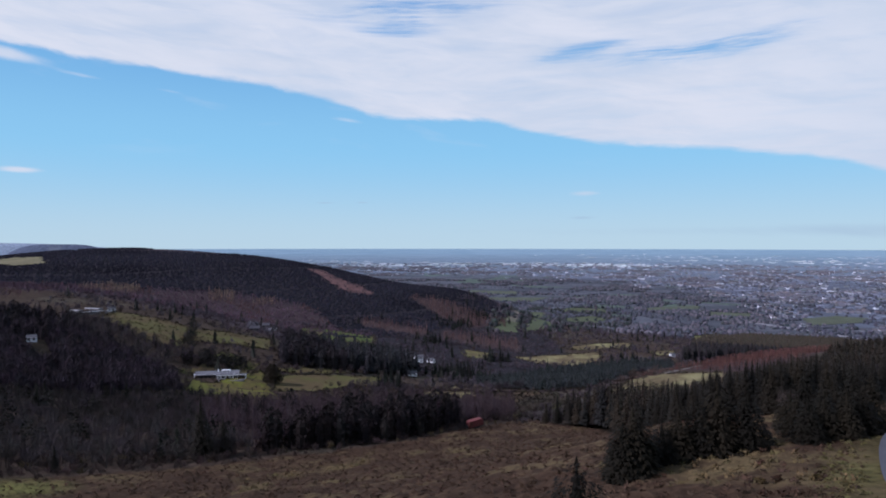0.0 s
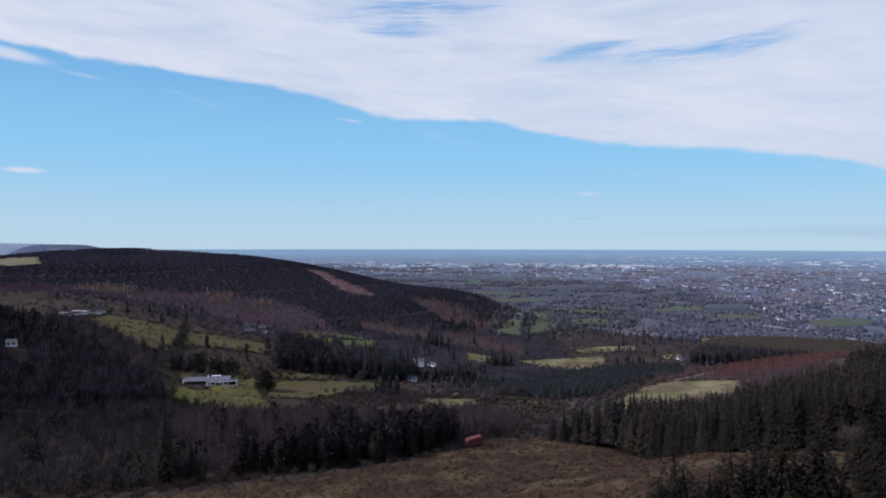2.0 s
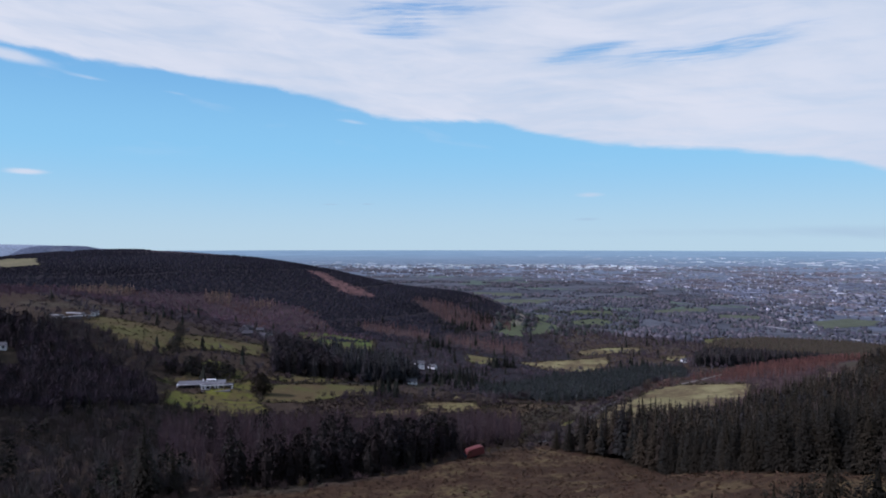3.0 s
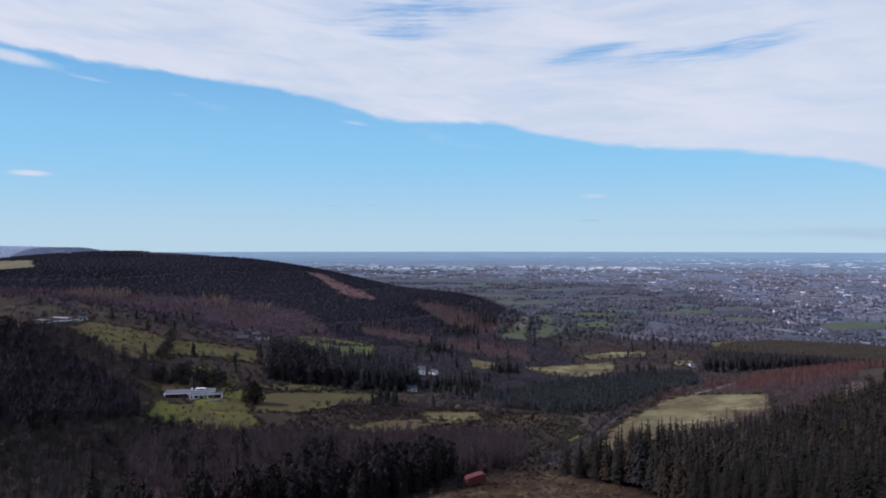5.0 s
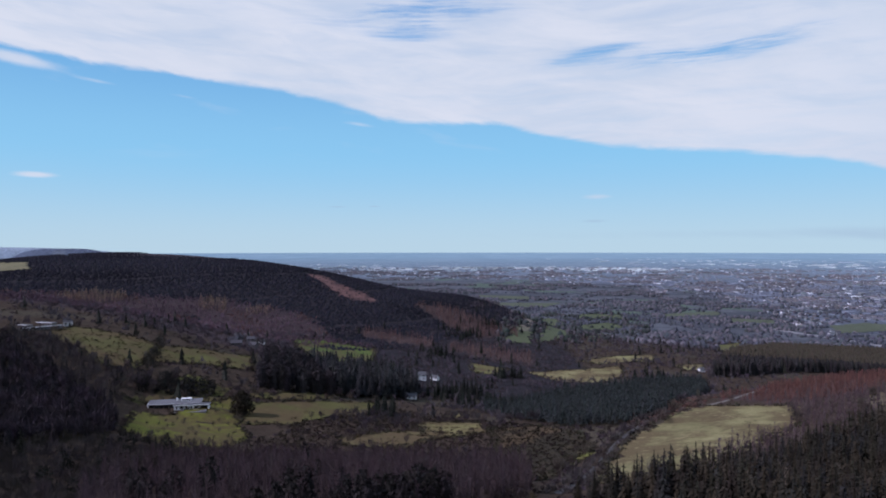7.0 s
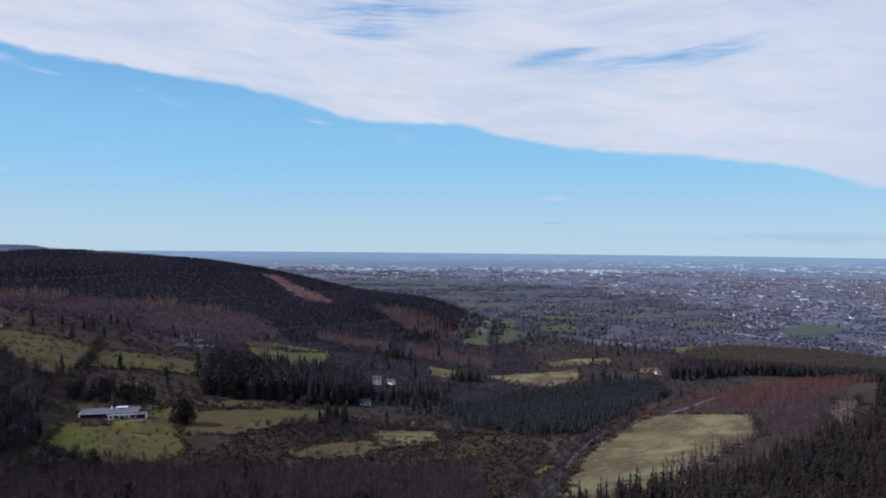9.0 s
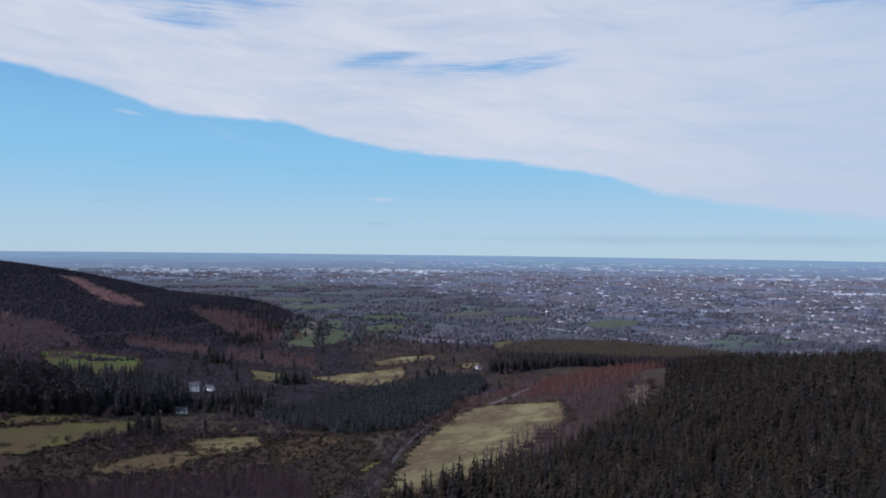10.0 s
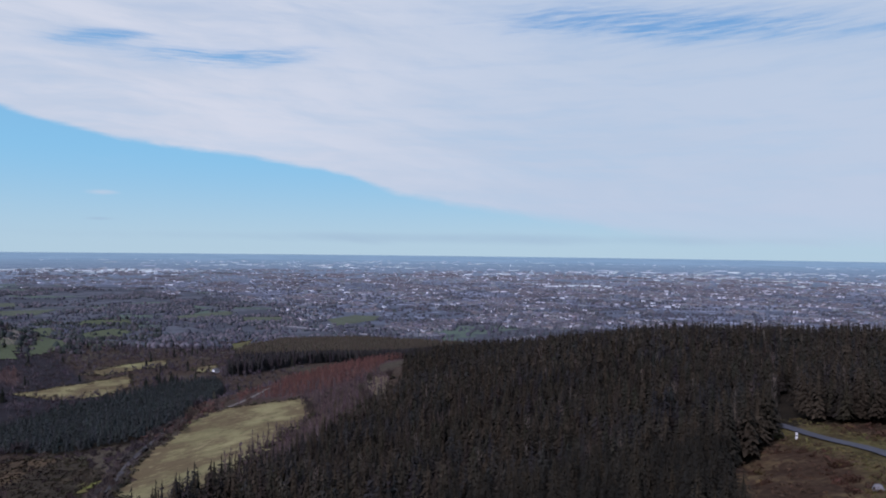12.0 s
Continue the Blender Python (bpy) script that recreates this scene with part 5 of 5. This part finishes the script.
    for a0, d0, wide, deep, m in ((13, 6100, 3.0, 350, 330), (4, 6400, 4.0, 250, 190), (-3, 6000, 3.0, 350, 150), (-9, 6800, 3.0, 400, 60), (24, 8200, 5, 350, 120), (31, 7600, 3.0, 250, 90), (36, 9500, 5, 600, 110), (42, 6000, 4.0, 500, 110), (48, 4100, 1.6, 120, 40),
                                  (52, 6600, 5.0, 500, 150), (59, 5600, 4.0, 400, 130), (64, 7400, 5.0, 500, 130), (70, 5400, 4.0, 350, 90), (20, 10500, 9.0, 700, 130), (55, 11000, 12.0, 900, 130)):
        m = m // 2
        A.append(a0 + RNG.normal(0, wide, m))
        D.append(d0 + RNG.normal(0, deep, m))
    az, d = np.concatenate(A), np.concatenate(D)
    n = len(az)
    x, y = polar(az, d)
    v, f, c = houses_of(x, y, RNG.uniform(-0.5, 0.5, n) - np.radians(az), RNG.gamma(1.5, 24, n) + 8, RNG.uniform(16, 40, n), RNG.uniform(2.2, 3.8, n), RNG.uniform(0.3, 1.2, n), shades(n, (0.44, 0.48, 0.47), 0.4), shades(n, (0.50, 0.54, 0.54), 0.5))
    tagged(new("distant_warehouses", mesh_from("distant_warehouses", v, f, [BUILT], c)), "pale warehouses and offices of the distant city", "buildings", kind="stuff")
    # hedges and lines of trees, haze mixed into their blue-grey
    n = 800
    az, d = RNG.uniform(-22, 86, n), RNG.triangular(1150, 1600, 3500, n)
    cx, cy = polar(az, d)
    u = np.linspace(-0.5, 0.5, 14)[None] * RNG.uniform(90, 230, (n, 1))
    t = RNG.uniform(0, 3.14, (n, 1))
    x = (cx[:, None] + u * np.cos(t) + RNG.uniform(-4, 4, u.shape)).ravel()
    y = (cy[:, None] + u * np.sin(t) + RNG.uniform(-4, 4, u.shape)).ravel()
    k = clear_of(KEEP_CLEAR, x, y) & (height(x, y) < 170)
    x, y = x[k], y[k]
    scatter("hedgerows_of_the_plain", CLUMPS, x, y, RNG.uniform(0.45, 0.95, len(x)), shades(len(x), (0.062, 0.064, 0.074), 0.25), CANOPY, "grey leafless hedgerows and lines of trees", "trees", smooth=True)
    # copses in the open country, bluish because haze is painted in
    m = 76000
    az, d = RNG.uniform(-16, 50, m), np.sqrt(RNG.uniform(1150**2, 3700**2, m))
    x, y = polar(az, d)
    k = smooth_noise(x, y, 520, 73) + 0.6 * smooth_noise(x, y, 150, 74) - 0.9 * (d > suburb_from(az)) > np.interp(d, [1400, 3000], [0.0, 0.3])
    k &= clear_of(KEEP_CLEAR, x, y) & ~inside(GOLF, x, y) & (height(x, y) < 165)
    x, y = x[k], y[k]
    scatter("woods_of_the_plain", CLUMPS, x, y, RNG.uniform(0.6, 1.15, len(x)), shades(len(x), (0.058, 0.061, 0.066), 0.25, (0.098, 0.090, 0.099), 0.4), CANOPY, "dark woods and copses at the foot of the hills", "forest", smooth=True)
    # street trees among the houses, their colour taking in the haze
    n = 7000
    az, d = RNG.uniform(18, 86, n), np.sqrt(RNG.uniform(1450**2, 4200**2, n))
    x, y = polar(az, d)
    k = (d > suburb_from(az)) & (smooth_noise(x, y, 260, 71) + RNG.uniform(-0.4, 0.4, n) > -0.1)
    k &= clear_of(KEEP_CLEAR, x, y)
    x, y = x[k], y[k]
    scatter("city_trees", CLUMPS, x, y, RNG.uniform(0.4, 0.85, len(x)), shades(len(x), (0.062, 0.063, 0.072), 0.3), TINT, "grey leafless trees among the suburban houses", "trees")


build_city()

# ---- single things ----


def part(name, bm, mat, parent, label=""):
    me = bpy.data.meshes.new(name)
    bm.to_mesh(me)
    bm.free()
    me.materials.append(mat)
    ob = new(name, me)
    ob.parent = parent
    return tagged(ob, label)


def box(w, d, h, at=(0, 0, 0), bevel=0.0):
    bm = bmesh.new()
    bmesh.ops.create_cube(bm, size=1.0, matrix=Matrix.Translation((at[0], at[1], at[2] + h / 2)) @ Matrix.Diagonal((w, d, h, 1)))
    if bevel:
        bmesh.ops.bevel(bm, geom=bm.edges[:], offset=bevel, segments=2, affect="EDGES")
    return bm


def stand(name, x, y, turn, label, category, group="", sink=0.3):
    top = new(name)
    top.matrix_basis = pose(x, y, float(height(x, y)) - sink, 0, 0, turn)
    return tagged(top, label, category, group)


def ribbon(name, pts, width, lift, mat, label, category):
    """A lane along a smooth line on the plan."""
    p = np.array(pts, float)
    for _ in range(3):
        q = np.empty((2 * len(p) - 2, 2))
        q[0::2], q[1::2] = 0.75 * p[:-1] + 0.25 * p[1:], 0.25 * p[:-1] + 0.75 * p[1:]
        p = np.vstack([p[:1], q, p[-1:]])
    d = np.gradient(p, axis=0)
    d /= np.linalg.norm(d, axis=1)[:, None]
    side = np.stack([d[:, 1], -d[:, 0]], 1)
    v, m = [], 5
    for j in range(m):
        e = p + side * width * (j / (m - 1) - 0.5)
        v.append(np.column_stack([e, height(p[:, 0], p[:, 1]) * 0.7 + height(e[:, 0], e[:, 1]) * 0.3 + lift]))
    v = np.stack(v, 1)
    n = len(p)
    i, j = np.meshgrid(np.arange(n - 1), np.arange(m - 1), indexing="ij")
    f = np.stack([i * m + j, i * m + j + 1, (i + 1) * m + j + 1, (i + 1) * m + j], -1).reshape(-1, 4)
    return tagged(new(name, mesh_from(name, v.reshape(-1, 3), f, [mat], smooth=True)), label, category, kind="structure")


ribbon("road", ROAD, 2.7, 0.11, TARMAC, "narrow grey tarmac hill road", "road")


ribbon("farm_lane", LANE, 2.0, 0.3, material("lane_grit", plain_look((0.058, 0.053, 0.050), 0.4, 0.8)), "narrow grey farm lane beside the hedge", "lane")

MOTORWAY = [(735, 1900), (752, 1800), (775, 1721), (797, 1637), (824, 1562), (845, 1492), (856, 1402), (862, 1294), (870, 1200)]
ribbon("motorway", MOTORWAY, 22, 0.8, material("motorway_concrete", plain_look((0.19, 0.185, 0.19), 0.3, 0.2)), "pale grey motorway curving across the plain", "road")


def track_look(k, pos):
    v = k.m("MULTIPLY_ADD", k.noise(pos, 0.8, 5.0), 0.9, 0.5)
    return k.mix(1.0, rgb(0.125, 0.108, 0.09), k.n("ShaderNodeCombineXYZ", {0: v, 1: v, 2: v}).outputs[0], "MULTIPLY"), None, 0.95


ribbon("farm_track", TRACK, 2.2, 0.4, material("pale_stones", track_look), "pale stony farm track through the larches", "track")


def apartment_block(x, y, turn, w, dd, floors):
    """Walls, a flat roof and bands of windows for each storey."""
    h = stand("apartment_block", x, y, turn, "pale apartment block in the distant suburbs", "building", "apartment blocks", 0.5)
    e = 3.0 * floors
    part("wall", box(w, dd, e), PALE_CONCRETE, h)
    part("roof", box(w + 0.6, dd + 0.6, 0.5, (0, 0, e)), GREY_ROOF, h)
    for k in range(floors):
        part("window_band", box(w * 0.9, 0.2, 1.3, (0, -dd / 2 - 0.02, 3.0 * k + 1.0)), DARK_GLASS, h)


for n in range(16):
    a = radians((57, 58, 59, 62, 63.5, 64.5, 66, 66.8, 60.5, 54, 49, 46, 43, 68, 69, 52)[n])
    r = (1960, 1990, 1940, 2010, 2030, 2000, 2050, 2080, 2150, 2100, 2250, 2080, 2180, 2200, 2060, 2320)[n]
    apartment_block(5 + r * math.sin(a), 50 + r * math.cos(a), -math.degrees(a) + RNG.uniform(-25, 25), RNG.uniform(16, 30), 12, 3 + n % 3)


def long_house():
    h = stand("white_bungalow", -139, 431, 12, "long white modern bungalow with low grey roof and clerestory", "house", sink=0.3)
    h.matrix_basis = h.matrix_basis @ Matrix.Diagonal((0.93, 1.0, 0.95, 1.0))
    # darker stone colour stands in for shade under the eaves
    part("wall", box(27, 6.5, 2.5, (-1.5, 3, 0)), STONE, h, "grey back wall, eaves shade in its colour")
    part("wall", box(0.5, 7.4, 3.0, (-15.2, 3, 0)), RENDER_WHITE, h, "white gable wall")
    bm = box(28.8, 8.2, 0.28, (-1.2, 2.8, 2.5))
    for v in bm.verts:
        v.co.z += 0.10 * (v.co.y + 1.3)
    part("roof", bm, PALE_ROOF, h, "low grey metal roof")
    part("fascia", box(28.8, 0.1, 0.22, (-1.2, -1.36, 2.52)), RENDER_WHITE, h)
    # glazed front under the eaves
    for i in range(9):
        part("window", box(2.3, 0.12, 1.9, (-13.4 + 2.6 * i, -0.32, 0.4)), DARK_GLASS, h)
    # white front wing with a deep porch at its end
    part("wall", box(13.5, 4.6, 2.5, (6.2, -2.9, 0)), RENDER_WHITE, h, "white front wing")
    part("roof", box(19.6, 5.4, 0.2, (8.6, -2.9, 2.52)), GREY_ROOF, h, "flat grey roof with pale edge")
    part("fascia", box(19.7, 0.12, 0.34, (8.6, -5.62, 2.46)), RENDER_WHITE, h)
    part("wall", box(0.5, 5.0, 2.5, (17.6, -2.9, 0)), RENDER_WHITE, h, "white end wall of the porch")
    # grey in place of white paints the porch's shade
    part("wall", box(4.4, 0.3, 2.5, (15.1, -0.6, 0)), STONE, h, "grey back wall of the porch, shade in its colour")
    for i, w in enumerate((0.9, 2.0, 1.2, 0.8, 2.2)):
        part("window", box(w, 0.12, 1.3, (0.8 + 2.6 * i, -5.22, 0.75)), DARK_GLASS, h)
    cl = part("clerestory", box(5.6, 2.6, 1.3, (4.4, 4.6, 3.1), 0.05), RENDER_WHITE, h, "white raised clerestory box")
    part("window", box(4.4, 0.1, 0.5, (4.4, 3.27, 3.6)), DARK_GLASS, cl)
    part("chimney", box(0.8, 0.8, 1.6, (-0.6, 4.4, 3.2)), RENDER_WHITE, h)
    part("terrace", box(31, 5, 0.8, (1.5, -8.0, -0.7)), STONE, h, "low grey terrace wall")


def cottage(x, y, turn, w, d, label, wall=None, roof=None, group="", floors=1):
    h = stand("cottage" if floors == 1 else "farmhouse", x, y, turn, label, "house", group, 0.5)
    e = 2.5 * floors + 0.4
    part("wall", box(w, d, e), wall or RENDER_WHITE, h)
    bm = bmesh.new()
    r = 0.42 * d
    vs = [bm.verts.new(c) for c in ((-w / 2 - 0.3, -d / 2 - 0.4, e - 0.1), (w / 2 + 0.3, -d / 2 - 0.4, e - 0.1), (w / 2 + 0.3, d / 2 + 0.4, e - 0.1), (-w / 2 - 0.3, d / 2 + 0.4, e - 0.1), (-w / 2 - 0.3, 0, e + r), (w / 2 + 0.3, 0, e + r))]
    for q in ((0, 1, 5, 4), (2, 3, 4, 5), (3, 2, 1, 0)):
        bm.faces.new([vs[i] for i in q])
    part("roof", bm, roof or SLATE, h)
    for s in (-1, 1):
        bm = bmesh.new()
        g = [bm.verts.new(c) for c in ((s * w / 2 * 0.995, -d / 2, e - 0.1), (s * w / 2 * 0.995, d / 2, e - 0.1), (s * w / 2 * 0.995, 0, e + r * 0.94))]
        bm.faces.new(g)
        part("gable", bm, wall or RENDER_WHITE, h)
    n = max(2, int(w / 3.2))
    for k in range(floors):
        for i in range(n):
            part("window", box(1.1, 0.12, 1.2, (-w / 2 + w * (i + 0.5) / n, -d / 2 - 0.03, 1.4 + 2.7 * k)), DARK_GLASS, h)
    for s in (-1, 1):
        part("chimney", box(0.5, 0.6, 1.0, (s * (w / 2 - 0.5), 0, e + r - 0.4)), STONE, h)
    return h


long_house()
cottage(-24, 690, 12, 8, 6, "white gabled cottage among conifers", floors=2)
cottage(-12, 702, -30, 7, 5, "white cottage with a dark roof behind trees")
cottage(-25, 570, 8, 7, 4.5, "low white cottage beside the valley lane")
for x, y, tt, w, fl in ((-171, 632, 10, 12, 1), (-180, 650, 35, 10, 1), (-163, 652, -20, 9, 1), (-186, 684, 70, 12, 1), (-172, 676, 8, 9, 2), (-196, 716, -30, 10, 1), (-182, 722, 20, 9, 1), (-204, 760, 5, 16, 1)):
    cottage(x, y, tt, 0.75 * w, 5, "grey stone farm building in a cluster among bare trees", DARK_STONE, DARK_SLATE, "farm cluster", fl)
cottage(-174, 716, 30, 5, 4, "small white shed beside the grey farm buildings")


def low_shed(x, y, turn, w, d):
    """A flat-roofed kennel block with a row of doors."""
    h = stand("low_shed", x, y, turn, "low pale flat-roofed shed of the hillside compound", "shed", "hillside compound", 0.3)
    part("wall", box(w, d, 2.0), STONE, h)
    part("roof", box(w + 0.5, d + 0.6, 0.16, (0, 0, 2.0)), PALE_ROOF, h)
    part("fascia", box(w + 0.5, 0.1, 0.3, (0, -d / 2 - 0.36, 1.9)), RENDER_WHITE, h)
    for q in range(int(w / 2.4)):
        part("door", box(0.9, 0.1, 1.5, (-w / 2 + 1.3 + 2.4 * q, -d / 2 - 0.02, 0.3)), DARK_GLASS, h)


for x, y, tt, w in ((-262, 508, 62, 17), (-258, 521, 62, 14), (-270, 512, -28, 12), (-266, 530, -20, 14)):
    low_shed(x, y, tt, w, 3.6)
cottage(-256, 538, 20, 5, 4, "small white building above the pasture")
cottage(-234, 396, 25, 5, 4, "small white house among dark conifers")
cottage(516, 1240, 5, 26, 11, "large pale house on the wooded ridge", RENDER_WHITE, PALE_ROOF, "", 2)
for x, y, tt, w in ((398, 1205, 20, 9), (408, 1222, -30, 8), (418, 1212, 50, 10), (428, 1240, 10, 9), (412, 1250, -40, 8), (436, 1262, 30, 9), (424, 1228, -10, 7)):
    cottage(x, y, tt, w, 6, "small pale house beyond the valley fields", RENDER_WHITE, SLATE, "houses at the valley mouth", 1)
cottage(280, 848, 10, 6, 5, "small white cottage at the end of the plantation")


def red_trailer():
    h = stand("horse_trailer", 10, 213, 24, "faded red box trailer with a rounded roof at the heath edge", "trailer", sink=0.05)
    h.matrix_basis = h.matrix_basis @ Matrix.Rotation(radians(-9), 4, "Y")
    # side profile of the body, rounded at the roof ends
    outline = [(-2.5, 0.7), (2.5, 0.7), (2.6, 0.95), (2.6, 2.1), (2.45, 2.5), (2.1, 2.75), (1.5, 2.85), (-1.4, 2.85), (-2.05, 2.7), (-2.5, 2.3), (-2.7, 1.7), (-2.65, 0.95)]
    bm = bmesh.new()
    loops = [[bm.verts.new((x * k, y, 1.75 + (z - 1.75) * k)) for x, z in outline] for y, k in ((-1.15, 0.86), (-1.0, 0.97), (-0.8, 1.0), (0.8, 1.0), (1.0, 0.97), (1.15, 0.86))]
    for p, q in zip(loops, loops[1:]):
        for n in range(len(outline)):
            bm.faces.new((p[n], q[n], q[n - 1], p[n - 1]))
    bm.faces.new(loops[0])
    bm.faces.new(loops[-1][::-1])
    bmesh.ops.recalc_face_normals(bm, faces=bm.faces[:])
    part("body", bm, RED_PAINT, h)
    part("front", box(0.3, 1.7, 0.9, (-2.72, 0, 0.85), 0.1), GREY_ROOF, h, "grey front panel")
    for s in (-1, 1):
        for dx in (-0.45, 0.45):
            bm = bmesh.new()
            bmesh.ops.create_cone(bm, cap_ends=True, segments=14, radius1=0.36, radius2=0.36, depth=0.22, matrix=Matrix.Translation((dx, s * 1.0, 0.4)) @ Matrix.Rotation(radians(90), 4, "X"))
            part("wheel", bm, RUBBER, h)
    part("drawbar", box(1.2, 0.12, 0.1, (-3.3, 0, 0.62)), STONE, h)


red_trailer()


def marker_post():
    h = stand("road_marker", 128.4, 142.3, 65, "white reflective marker post at the roadside", "marker post", sink=0.1)
    part("post", box(0.5, 0.14, 1.25, (0, 0, 0), 0.03), RENDER_WHITE, h)
    part("band", box(0.51, 0.15, 0.16, (0, 0, 0.62)), DARK_GLASS, h, "dark band")


marker_post()


def boulder(x, y, size):
    rng = random.Random(5)
    bm = bmesh.new()
    bmesh.ops.create_icosphere(bm, subdivisions=3, radius=size)
    for v in bm.verts:
        n = 1 + 0.22 * math.sin(3 * v.co.x / size + 1) * math.cos(2.3 * v.co.y / size) + rng.uniform(-0.05, 0.05)
        v.co = Vector((v.co.x * n * 1.3, v.co.y * n, v.co.z * n * 0.7))
    me = bpy.data.meshes.new("boulder")
    bm.to_mesh(me)
    bm.free()
    me.materials.append(STONE)
    ob = new("boulder", me)
    ob.matrix_basis = pose(x, y, float(height(x, y)) + 0.1 * size, 0, 0, 25)
    tagged(ob, "pale grey granite boulder on the heath", "rock")


boulder(98.2, 118.5, 0.7)
